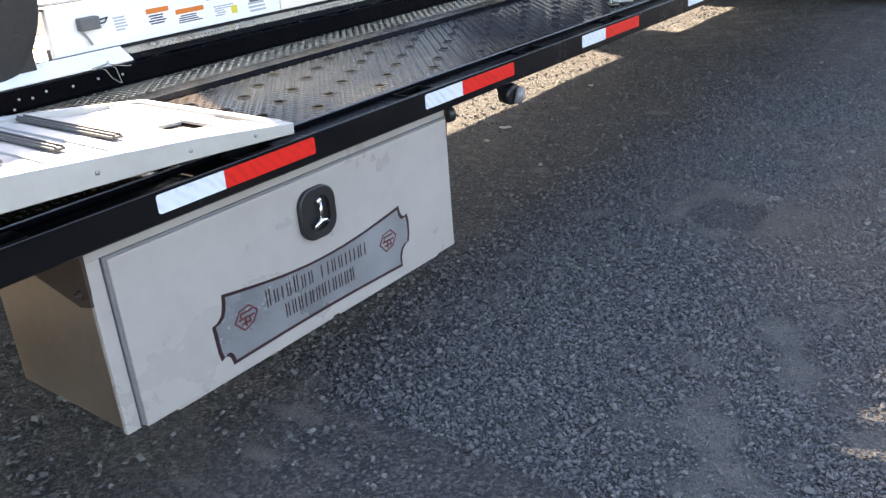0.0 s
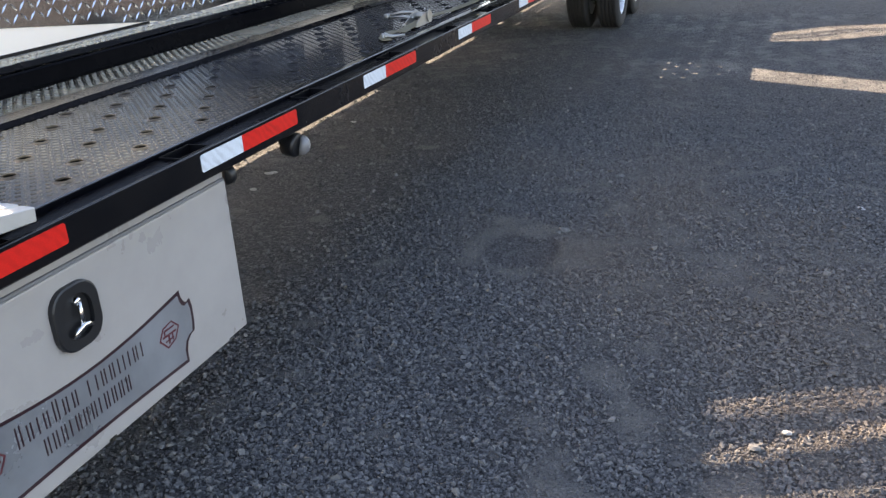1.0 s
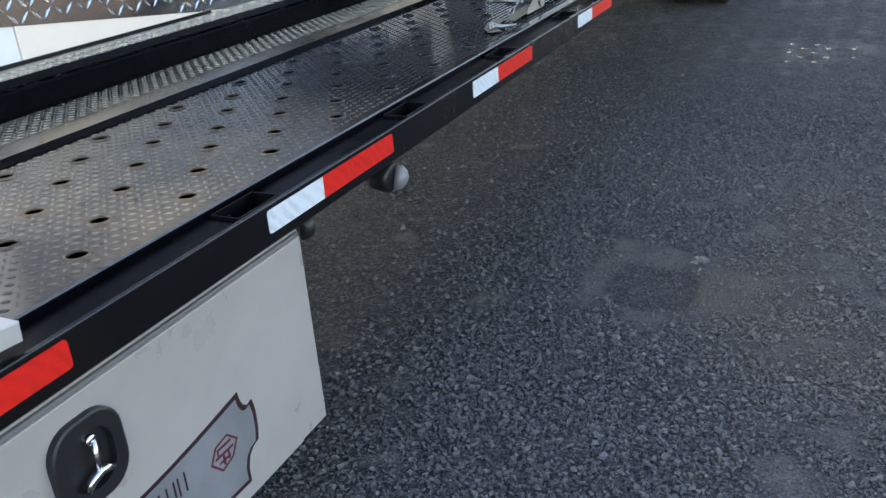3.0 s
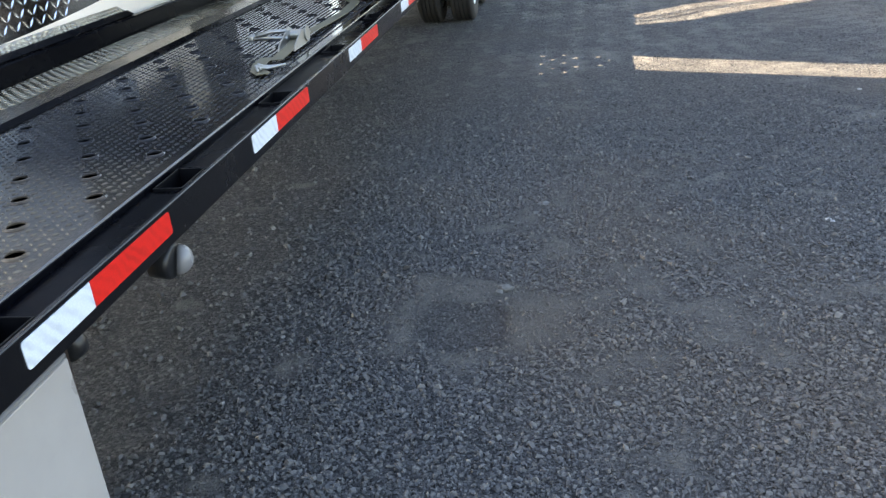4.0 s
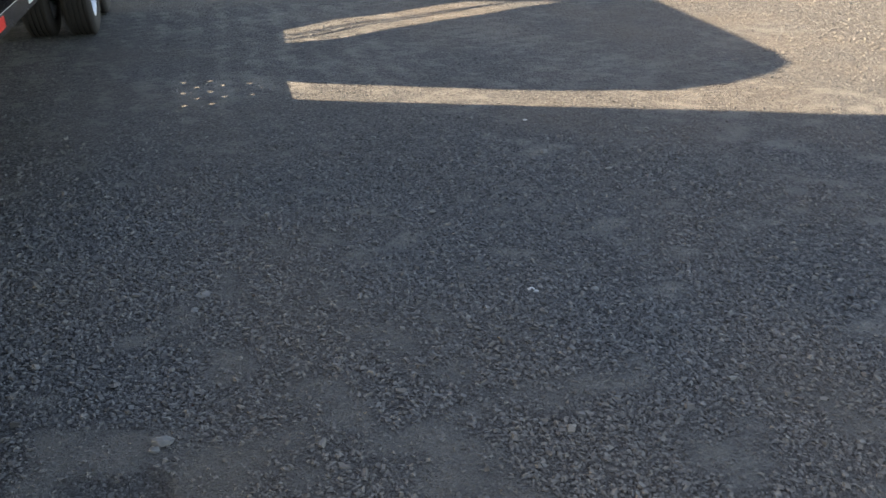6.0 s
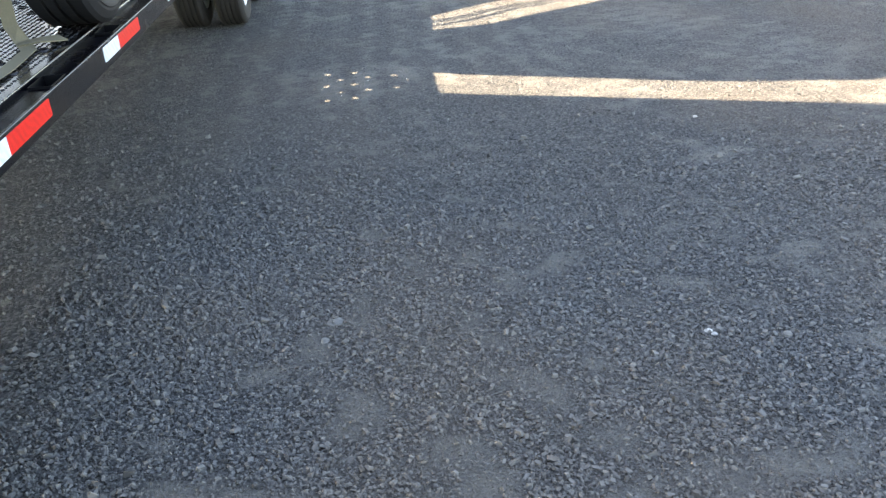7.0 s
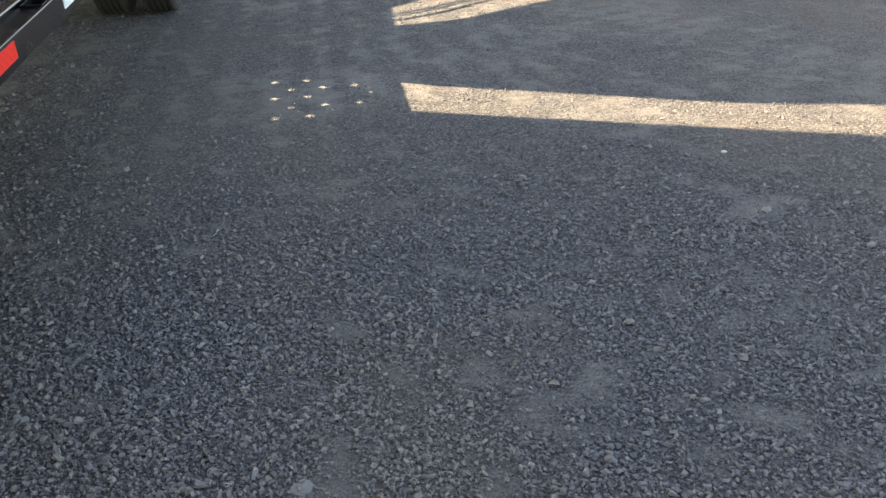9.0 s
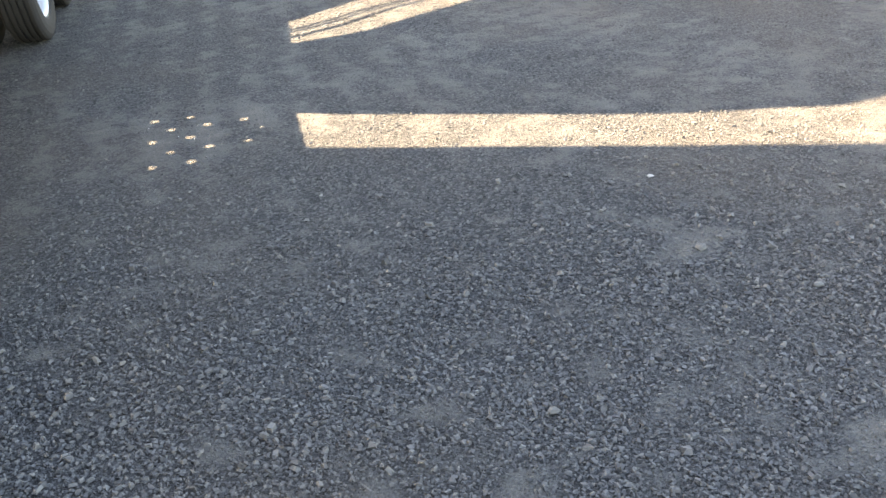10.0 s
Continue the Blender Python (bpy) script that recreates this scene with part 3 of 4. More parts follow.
part("lamp_housing", lathe(bmesh.new(), [(0.018, -0.02), (0.034, -0.012), (0.036, 0.02), (0.034, 0.028), (0.030, 0.030)], along((1, 0, -0.15), (-0.062, 1.222, 0.716)), 28), M_PLASTIC, lamp, smooth=True)
part("lens", lathe(bmesh.new(), [(0.031, 0.0), (0.030, 0.012), (0.026, 0.022), (0.018, 0.030), (0.008, 0.034), (0.0, 0.035)], along((0.72, 0.60, -0.2), (-0.040, 1.236, 0.709)), 28), M_LENS, lamp, smooth=True)


# ---- wheels ----
def tyre_mesh(bm, m, radius, width, rim, grooves):
    h = width / 2
    prof = [(rim, -h * 0.80), (rim + 0.02, -h * 0.96), (rim + (radius - rim) * 0.45, -h), (radius - 0.035, -h * 0.97), (radius - 0.012, -h * 0.86), (radius, -h * 0.74)]
    for g in grooves:
        prof += [(radius, g * h - 0.006), (radius - 0.011, g * h - 0.0045), (radius - 0.011, g * h + 0.0045), (radius, g * h + 0.006)]
    prof += [(radius, h * 0.74), (radius - 0.012, h * 0.86), (radius - 0.035, h * 0.97), (rim + (radius - rim) * 0.45, h), (rim + 0.02, h * 0.96), (rim, h * 0.80), (rim - 0.004, 0)]
    prof = [(rim - 0.004, 0)] + prof
    rings = []
    steps = 72
    for r, z in prof:
        rings.append([bm.verts.new(m @ Vector((r * math.cos(2 * math.pi * i / steps), r * math.sin(2 * math.pi * i / steps), z))) for i in range(steps)])
    for a, b in zip(rings, rings[1:]):
        for i in range(steps):
            bm.faces.new((a[i], a[(i + 1) % steps], b[(i + 1) % steps], b[i]))
    bmesh.ops.recalc_face_normals(bm, faces=bm.faces)
    return bm


def wheel(parent, x, y, z, radius, width, rim, dish, grooves=(-0.5, -0.17, 0.17, 0.5), rubber=M_TYRE):
    m = along((1, 0, 0), (x, y, z))
    w = part("wheel", tyre_mesh(bmesh.new(), m, radius, width, rim, grooves), rubber, parent, "worn black tyre", smooth=False)
    h = width / 2
    prof = [(rim - 0.002, -h * 0.7), (rim + 0.008, h * 0.86), (rim - 0.004, h * 0.84), (rim - 0.016, h * 0.5), (rim - 0.03, dish), (rim * 0.62, dish + 0.012), (rim * 0.5, dish + 0.03), (rim * 0.34, dish + 0.03), (rim * 0.34, dish + 0.07), (rim * 0.28, dish + 0.085), (0.0, dish + 0.088)]
    part("rim", lathe(bmesh.new(), prof, m, 48), M_RIM, w, "silver painted rim", smooth=True)
    nut = None
    for i in range(8):
        a = 2 * math.pi * i / 8
        spot = m @ Matrix.Translation((rim * 0.42 * math.cos(a), rim * 0.42 * math.sin(a), dish + 0.03))
        if nut is None:
            nut = part("wheel_nut", lathe(bmesh.new(), [(0.011, 0), (0.011, 0.014), (0.007, 0.018)], Matrix(), 6), M_ZINC, w)
            nut.matrix_world = spot
        else:
            more = new("wheel_nut", nut.data)
            more.parent = w
            more.matrix_parent_inverse = w.matrix_world.inverted()
            more.matrix_world = spot
    return w


for y in (8.06, 9.02):
    for x, d in ((-0.272, 0.005), (-0.572, -0.06)):
        wheel(hauler, x, y, 0.365, 0.365, 0.215, 0.225, d)
        wheel(hauler, -2.55 - x, y, 0.365, 0.365, 0.215, 0.225, d)
    part("axle", lathe(bmesh.new(), [(0.06, 0), (0.06, 2.0)], along((1, 0, 0), (-2.27, y, 0.365)), 20), M_BLACK_DULL, hauler, smooth=True)
# Unseen far-side boxes, added to shade stretches of ground under the trailer.
part("side_locker", cut(-2.53, -2.05, -0.33, 0.87, 0.28, 0.755, bevel=0.01), M_BLACK_DULL, hauler)
part("side_locker", cut(-2.53, -2.05, 5.42, 6.28, 0.28, 0.755, bevel=0.01), M_BLACK_DULL, hauler)


# ---- toolbox under the rail ----
toolbox = thing("toolbox", "white underbody toolbox with black latch, bolted under the rail", "toolbox", (-0.28, 0.27, 0.31))
BX = -0.045                                    # the face of its door
part("body", cut(-0.50, BX - 0.022, -0.330, 0.868, 0.316, 0.750, bevel=0.003), M_BOXSIDE, toolbox, "bare metal sides")
bm = bmesh.new()
block(bm, BX - 0.024, BX - 0.010, -0.335, 0.872, 0.728, 0.7665, 0.002)
block(bm, BX - 0.024, BX - 0.010, -0.335, -0.300, 0.314, 0.728, 0.002)
block(bm, BX - 0.024, BX - 0.010, 0.866, 0.872, 0.314, 0.728, 0.001)
part("front_frame", bm, M_BOX, toolbox)
part("gasket", cut(BX - 0.022, BX - 0.004, -0.298, 0.866, 0.320, 0.7285, bevel=0.003), M_GASKET, toolbox, "grey rubber seal")
door = part("door", cut(BX - 0.016, BX, -0.289, 0.862, 0.313, 0.722, bevel=0.0035), M_BOX, toolbox, "white powder coated door")
part("drip_lip", cut(BX - 0.014, BX - 0.004, -0.205, 0.310, 0.306, 0.3125), M_BOX, toolbox)
part("drip_lip", cut(BX - 0.014, BX - 0.004, 0.335, 0.780, 0.306, 0.3125), M_BOX, toolbox)


def rounded(cy, cz, w, h, r, n=6, skew=0.0):
    ring = []
    for sy, sz, t0 in ((1, 1, 0), (-1, 1, 90), (-1, -1, 180), (1, -1, 270)):
        for k in range(n + 1):
            a = radians(t0 + 90 * k / n)
            py, pz = sy * (w / 2 - r) + r * math.cos(a), sz * (h / 2 - r) + r * math.sin(a)
            ring.append((cy + py, cz + pz + skew * py))
    return ring


def ring_frame(bm, outer, inner, x0, x1, x2):
    """A raised rim between two outlines, sloping from the outer to the inner one, with a recessed floor."""
    n = len(outer)
    rows = [[bm.verts.new((x, p[0], p[1])) for p in pts] for pts, x in ((outer, x0), (outer, x1 - 0.002), ([((a[0] * 0.85 + b[0] * 0.15), (a[1] * 0.85 + b[1] * 0.15)) for a, b in zip(outer, inner)], x1), (inner, x1 - 0.001), (inner, x2))]
    for a, b in zip(rows, rows[1:]):
        for i in range(n):
            bm.faces.new((a[i], a[(i + 1) % n], b[(i + 1) % n], b[i]))
    bm.faces.new(rows[-1])
    bmesh.ops.recalc_face_normals(bm, faces=bm.faces)
    return bm


CY, CZ = 0.294, 0.622
latch = part("latch", ring_frame(bmesh.new(), rounded(CY, CZ, 0.126, 0.138, 0.046), rounded(CY, CZ, 0.082, 0.094, 0.036), BX - 0.001, BX + 0.013, BX + 0.0015), M_PLASTIC, toolbox, "black recessed paddle latch")
bm = bmesh.new()
tube(bm, [(BX + 0.012, CY + 0.006, CZ + 0.028), (BX + 0.014, CY + 0.006, CZ + 0.004), (BX + 0.015, CY + 0.003, CZ - 0.020)], 0.0052, 10)
tube(bm, [(BX + 0.012, CY - 0.022, CZ - 0.040), (BX + 0.015, CY - 0.010, CZ - 0.026), (BX + 0.0155, CY + 0.004, CZ - 0.021), (BX + 0.015, CY + 0.016, CZ - 0.024), (BX + 0.012, CY + 0.028, CZ - 0.030)], 0.0064, 10)
lathe(bm, [(0.009, -0.012), (0.009, 0.004), (0.007, 0.006), (0.0, 0.007)], along((1, 0, 0), (BX + 0.008, CY + 0.006, CZ + 0.029)), 16)
part("handle", bm, M_CHROME, latch, "chrome T handle", smooth=True)


def plaque_ring(grow):
    g = grow
    pts = []
    top = [(-0.036 + 0.648 * t, 0.5295 - 0.034 * math.sin(math.pi * t)) for t in [i / 14 for i in range(15)]]
    low = [(0.606 - 0.643 * t, 0.341 + 0.006 * math.sin(math.pi * t)) for t in [i / 14 for i in range(15)]]
    right = [(0.615, 0.510), (0.622, 0.497), (0.632, 0.490), (0.645, 0.494), (0.650, 0.470), (0.649, 0.432), (0.644, 0.408), (0.628, 0.404), (0.614, 0.392), (0.606, 0.370)]
    left = [(-0.041, 0.360), (-0.049, 0.371), (-0.058, 0.373), (-0.069, 0.366), (-0.074, 0.388), (-0.078, 0.462), (-0.062, 0.466), (-0.048, 0.478), (-0.040, 0.500)]
    pts = top + right + low + left
    cy, cz = 0.285, 0.435
    return [(cy + (y - cy) * (1 - g / 0.36), cz + (z - cz) * (1 - g / 0.095)) for y, z in pts]


plaque = part("plaque", prism(bmesh.new(), plaque_ring(0.0), "x", BX - 0.0005, BX + 0.0012), M_MAROON, toolbox, "silver plaque with maroon border and lettering bars")
part("plaque_field", prism(bmesh.new(), plaque_ring(0.0098), "x", BX + 0.0008, BX + 0.0020), M_PLAQUE, plaque)


def bars(name, y0, z0, widths, height, x, material, parent, tall=(), thick=0.0008):
    """A row of plain bars in place of lettering."""
    y = y0
    for i, w in enumerate(widths):
        if w > 0:
            part(name, cut(x, x + thick, y, y + w, z0, z0 + height * (1.28 if i in tall else 1.0)), material, parent)
        y += abs(w)


STROKE = 0.0032
pair = [STROKE, -0.0062, STROKE, -0.0122]
single = [STROKE, -0.0128]
first = pair * 2 + single + pair * 4
bars("lettering_bar", 0.090, 0.440, [1.07 * k if k < 0 else k for k in first + [0, -0.018] + [STROKE, -0.019] + single + pair * 2 + single * 3 + pair + single], 0.036, BX + 0.0022, M_MAROON, plaque, (0, 2, 14, 16))
digits = [STROKE, -0.0058, STROKE, -0.0096]
bars("lettering_bar", 0.146, 0.386, [1.08 * k if k < 0 else k for k in digits * 3 + single + digits * 3 + single + digits * 4], 0.038, BX + 0.0022, M_MAROON, plaque)
for cy in (0.022, 0.552):
    bm = bmesh.new()
    out = [(cy - 0.038, 0.441), (cy - 0.020, 0.468), (cy + 0.014, 0.474), (cy + 0.038, 0.450), (cy + 0.020, 0.422), (cy - 0.012, 0.412)]
    inner = [(cy + (a - cy) * 0.87, 0.4445 + (b - 0.4445) * 0.87) for a, b in out]
    rows = [[bm.verts.new((x, *p)) for p in pts] for pts, x in ((out, BX + 0.0020), (out, BX + 0.0028), (inner, BX + 0.0028), (inner, BX + 0.0020))]
    for a, b in zip(rows, rows[1:]):
        for i in range(6):
            bm.faces.new((a[i], a[(i + 1) % 6], b[(i + 1) % 6], b[i]))
    bmesh.ops.recalc_face_normals(bm, faces=bm.faces)
    for a in ((cy - 0.018, cy + 0.020, 0.4560, 0.4605), (cy - 0.024, cy + 0.024, 0.4420, 0.4465), (cy - 0.018, cy - 0.014, 0.4466, 0.4559), (cy - 0.006, cy - 0.001, 0.4215, 0.4419), (cy + 0.008, cy + 0.012, 0.4255, 0.4419), (cy - 0.016, cy + 0.014, 0.4290, 0.4330)):
        part("emblem_bar", cut(BX + 0.0020, BX + 0.0028, *a), M_LOGO, plaque)
    part("emblem", bm, M_LOGO, plaque, "red diamond shape")
bracket = part("bracket", prism(bmesh.new(), [(-0.052, 0.766), (-0.056, 0.632), (-0.10, 0.622), (-0.46, 0.700), (-0.46, 0.766)], "y", -0.341, -0.333), M_BRACKET, toolbox, "rusty black hanger bracket")
for px, pz in ((-0.085, 0.655), (-0.25, 0.71), (-0.40, 0.73)):
    part("bolt", lathe(bmesh.new(), [(0.011, 0), (0.011, 0.006), (0.006, 0.008), (0.006, 0.014), (0.0, 0.0145)], along((0, -1, 0), (px, -0.341, pz)), 6), M_BRACKET, bracket)
part("bracket", prism(bmesh.new(), [(-0.052, 0.766), (-0.056, 0.632), (-0.10, 0.622), (-0.46, 0.700), (-0.46, 0.766)], "y", 0.869, 0.877), M_BRACKET, toolbox)
part("bumper_stop", lathe(bmesh.new(), [(0.012, 0), (0.024, 0.002), (0.026, 0.02), (0.020, 0.026), (0.0, 0.027)], along((0, 1, 0), (-0.055, 0.877, 0.728)), 20), M_PLASTIC, toolbox, "black rubber stop", smooth=True)


# ---- enclosed trailer carried on the deck ----
carried = thing("enclosed_trailer", "white enclosed trailer with diamond plate, loaded on the deck", "trailer", (-1.4, 3.0, DECK + 0.01))
FLOOR = DECK + 0.0105
bm = bmesh.new()
prism(bm, [(-0.940, FLOOR + 0.012), (-0.940, 0.916), (-0.943, 0.921), (-0.958, 0.9215), (-0.958, 0.916), (-0.990, 0.916), (-0.990, FLOOR), (-0.945, FLOOR)], "y", -1.6, 6.1)
part("frame_rail", bm, M_FLANGE, carried, "long black steel frame rail")
for ry, rz in ((0.05, 0.893), (0.135, 0.897), (0.22, 0.893), (0.305, 0.897), (0.39, 0.893), (0.03, 0.868), (0.09, 0.888)):
    part("rivet", lathe(bmesh.new(), [(0.0042, 0), (0.0042, 0.002), (0.002, 0.003)], along((1, 0, 0), (-0.9395, ry, rz)), 12), M_ZINC, carried, "bright rivet")
# sloping tread ledge above the rail
lx = np.array([[-0.958, 0.920], [-1.020, 0.958]])
u = np.array([lx[1, 0] - lx[0, 0], 0, lx[1, 1] - lx[0, 1]])
ul = np.linalg.norm(u)
u = u / ul
nrm = np.array([-u[2], 0, u[0]]) * -1
gu, gv, ang = tread_grid(0.003, ul - 0.002, -0.4, 3.05, 0.0150)
lv, lt = lugs(np.array([lx[0, 0], 0, lx[0, 1]]) + gu[:, None] * u + gv[:, None] * np.array([0, 1, 0]) + nrm * 0.0005, u, (0, 1, 0), nrm, ang, 0.0140, 0.0058, 0.0024)
slab = np.array([(lx[0, 0], -1.6, lx[0, 1]), (lx[1, 0], -1.6, lx[1, 1]), (lx[1, 0], 3.05, lx[1, 1]), (lx[0, 0], 3.05, lx[0, 1]),
                 (lx[0, 0], -1.6, 0.915), (lx[1, 0], -1.6, 0.915), (lx[1, 0], 3.05, 0.915), (lx[0, 0], 3.05, 0.915)])
raw("tread_ledge", np.concatenate([slab, lv]), [quads, lt + 8], M_LEDGE, carried, "bright tread plate ledge", M_TREADLUG)
# Added strip: the shadow band low on the ledge, put in as black.
part("rail_cap", prism(bmesh.new(), [(-0.9565, 0.9235), (-0.9800, 0.9380), (-0.9790, 0.9410), (-0.9550, 0.9265)], "y", 0.452, 3.05), M_FLANGE, carried, "black strip painting the dark shadow band low on the ledge")
# Sunlight on this end of the ledge is put in as a white strip.
part("ledge_cover", prism(bmesh.new(), [(-0.9565, 0.9235), (-1.0175, 0.9610), (-1.0175, 0.9650), (-0.9550, 0.9275)], "y", -1.0, 0.45), M_PANEL, carried, "white strip painting the sunlit end of the ledge")
# Added block that stops sun leaking under the side panel.
part("inner_sill", cut(-1.075, -1.036, 0.236, 6.2, 0.862, 0.990), M_BLACK_DULL, carried)
part("dark_seam", cut(-1.026, -1.0185, -1.6, 1.9, 0.953, 0.967), M_BLACK, carried)
# white side panel that carries the labels
PX = -1.03
bm = bmesh.new()
prism(bm, [(0.235, 0.964), (1.16, 0.964), (1.16, 1.075), (0.985, 1.090), (0.985, 1.094), (0.235, 1.112)], "x", PX - 0.02, PX, 0.002)
part("side_panel", bm, M_PANEL, carried, "glossy white lower side panel")
part("top_panel", prism(bmesh.new(), [(PX + 0.006, 0.955), (PX + 0.006, 0.945), (-1.95, 0.945), (-1.95, 0.955)], "y", -1.0, 0.235), M_PANEL, carried)
part("top_panel", prism(bmesh.new(), [(PX + 0.004, 1.112), (PX + 0.004, 1.104), (-1.95, 1.104), (-1.95, 1.112)], "y", 0.235, 0.96), M_PANEL, carried, "sunlit white top panel")
part("trim", tube(bmesh.new(), [(PX - 0.03, 0.12, 1.120), (PX - 0.03, 0.97, 1.116)], 0.006, 8), M_ZINC, carried, smooth=True)


def label(y0, y1, z0, z1, kind):
    base = part("label", cut(PX - 0.0002, PX + 0.0008, y0, y1, z0, z1), M_LABEL, carried, {"o": "white label with orange warning band", "y": "white label with yellow stamp", "g": "grey printed label"}[kind[0]])
    x, w, h = PX + 0.001, y1 - y0, z1 - z0
    if kind[0] == "o":
        part("warning_band", cut(x, x + 0.0006, y0 + 0.002, y1 - 0.002, z1 - 0.018, z1 - 0.002), M_ORANGE, base)
    n = {"o": 4, "y": 5, "g": 5, "G": 4}[kind[-1] if kind == "gG" else kind[0]]
    top = z1 - (0.023 if kind[0] == "o" else 0.007)
    rnd = random.Random(int(y0 * 1000))
    step = (top - z0 - 0.004) / n
    for i in range(n):
        a = y0 + 0.06 * w + rnd.random() * 0.12 * w
        b = y1 - 0.06 * w - rnd.random() * 0.25 * w - (0.28 * w if kind[0] == "y" and i > 1 else 0)
        part("print_bar", cut(x, x + 0.0005, a, b, top - step * i - step * 0.62, top - step * i), M_INK if kind[0] == "o" else M_INKLIGHT, base)
    if kind[0] == "y":
        part("stamp", cut(x, x + 0.0007, y1 - 0.032, y1 - 0.004, z0 + 0.006, z0 + 0.034), M_YELLOW, base)
    if kind == "gG":
        part("title_bar", cut(x + 0.0006, x + 0.0012, y0 + 0.018, y1 - 0.022, z1 - 0.020, z1 - 0.010), M_INK, base)


label(0.447, 0.507, 1.002, 1.060, "g")
label(0.575, 0.667, 1.000, 1.060, "o")
label(0.688, 0.810, 0.986, 1.041, "o")
label(0.840, 0.958, 0.984, 1.033, "y")
label(0.997, 1.096, 0.972, 1.036, "gG")
label(0.792, 0.984, 1.042, 1.087, "g")
lock = part("padlock", cut(PX, PX + 0.03, 0.326, 0.392, 1.031, 1.070, bevel=0.004), M_GREY, carried, "grey metal lock block")
part("wire_loop", tube(bmesh.new(), [(PX + 0.015, 0.392, 1.055), (PX + 0.02, 0.415, 1.058), (PX + 0.012, 0.430, 1.060), (PX + 0.02, 0.412, 1.046), (PX + 0.015, 0.392, 1.044)], 0.0025, 6), M_PLASTIC, lock)
part("strap_tail", tube(bmesh.new(), [(PX + 0.012, 0.332, 1.033), (PX + 0.008, 0.350, 1.008), (PX + 0.008, 0.362, 0.985)], 0.004, 6), M_WIRE, lock)

# cream skirt under the diamond plate, and the tall body behind it
SK = lambda y: 1.072 - 0.118 * (y - 0.98)
ys = [0.98 + 0.1 * i for i in range(22)]
low = [(y, 0.932 - 0.035 * min(1, (y - 0.98) / 1.6)) for y in ys]
bm = bmesh.new()
prism(bm, [(1.162, 0.964), (1.162, 0.930)] + [p for p in low if p[0] > 1.17] + [(3.36, 0.885), (3.33, 1.30), (0.985, 1.30), (0.985, 1.094), (1.162, 1.077)], "x", PX - 0.015, PX + 0.003)
part("skirt", bm, M_CREAM, carried, "cream painted curved skirt")
part("end_panel", prism(bmesh.new(), [(3.365, 0.885), (3.70, 0.88), (3.78, 1.30), (3.335, 1.30)], "x", PX - 0.015, PX - 0.001), M_CREAM, carried, "dull beige end panel")
bm = bmesh.new()
WX = PX + 0.0034
arc = [(0.99, 1.074)] + [(y, max(SK(y), 0.955 + 0.045 * (y - 2.0) ** 2 if y > 1.9 else SK(y))) for y in ys[1:]]
arc = [(y, max(z, 0.958)) for y, z in arc]
prism(bm, arc + [(3.08, 1.62), (0.99, 1.62)], "x", WX - 0.001, WX + 0.0015)
me = bpy.data.meshes.new("tmp")
bm.to_mesh(me)
pv = np.array([v.co[:] for v in me.vertices])
pf = [np.array([list(p.vertices) for p in me.polygons if len(p.vertices) == n]) for n in sorted({len(p.vertices) for p in me.polygons})]
bpy.data.meshes.remove(me)
bm.free()
gy, gz, ang = tread_grid(1.0, 3.06, 0.94, 1.6, 0.036)
edge_z = np.interp(gy, [a for a, b in arc], [b for a, b in arc])
keep = gz > edge_z + 0.014
lv, lt = lugs(np.stack([np.full_like(gy, WX + 0.0014), gy, gz], 1)[keep], (0, 1, 0), (0, 0, 1), (1, 0, 0), ang[keep], 0.042, 0.0100, 0.0032)
raw("diamond_plate", np.concatenate([pv, lv]), pf + [lt + len(pv)], M_DIAMOND, carried, "polished diamond plate stone guard", M_PLATELUG)
# Unseen upper wall; its slanted opening is cut to let sun onto the yard.
WALL = [[(0.955, 1.30), (3.05, 1.30), (3.05, 1.615), (0.955, 1.615)], [(3.05, 1.44), (6.49, 1.44), (6.49, 1.615), (3.05, 1.615)],
        [(0.955, 1.615), (1.04, 1.615), (2.83, 3.20), (0.955, 3.20)], [(2.15, 1.615), (6.49, 1.615), (6.49, 3.20), (3.30, 3.20), (3.30, 2.633)], [(0.955, 3.20), (6.49, 3.20), (6.49, 4.7), (0.955, 4.7)]]
bm = bmesh.new()
for ring in WALL:
    prism(bm, ring, "x", PX - 0.035, PX - 0.005)
part("side_wall", bm, M_PANEL, carried, "unseen white side wall, cut open to shape the sun")
# Unseen far wall, opened along the same path of the sun.
bm = bmesh.new()
for ring in ([(0.955, 0.95), (6.49, 0.95), (6.49, 2.2), (0.955, 2.2)], [(0.955, 2.2), (1.24, 2.2), (3.21, 3.95), (0.955, 3.95)],
             [(2.54, 2.2), (6.49, 2.2), (6.49, 3.95), (4.51, 3.95)], [(0.955, 3.95), (6.49, 3.95), (6.49, 4.7), (0.955, 4.7)]):
    prism(bm, ring, "x", -1.965, -1.932)
part("side_wall", bm, M_PANEL, carried, "unseen white side wall, cut open to shape the sun")
# Black, then white, so the deck mirrors a dark and a bright stretch.
part("lower_wall", prism(bmesh.new(), [(3.05, 0.90), (4.30, 0.90), (4.30, 1.439), (3.05, 1.439)], "x", PX - 0.035, PX - 0.016), M_BLACK_DULL, carried, "dark lower side")
part("lower_wall", prism(bmesh.new(), [(4.302, 0.90), (6.20, 0.90), (6.20, 1.439), (4.302, 1.439)], "x", PX - 0.035, PX - 0.016), M_PANEL, carried)
# Unseen panel added so the deck mirrors a dark zone.
part("tinted_panel", prism(bmesh.new(), [(2.56, 1.10), (3.50, 1.06), (3.50, 1.96), (2.62, 1.96)], "x", PX + 0.009, PX + 0.014), M_PLASTIC, carried, "unseen dark panel added to be mirrored in the deck")
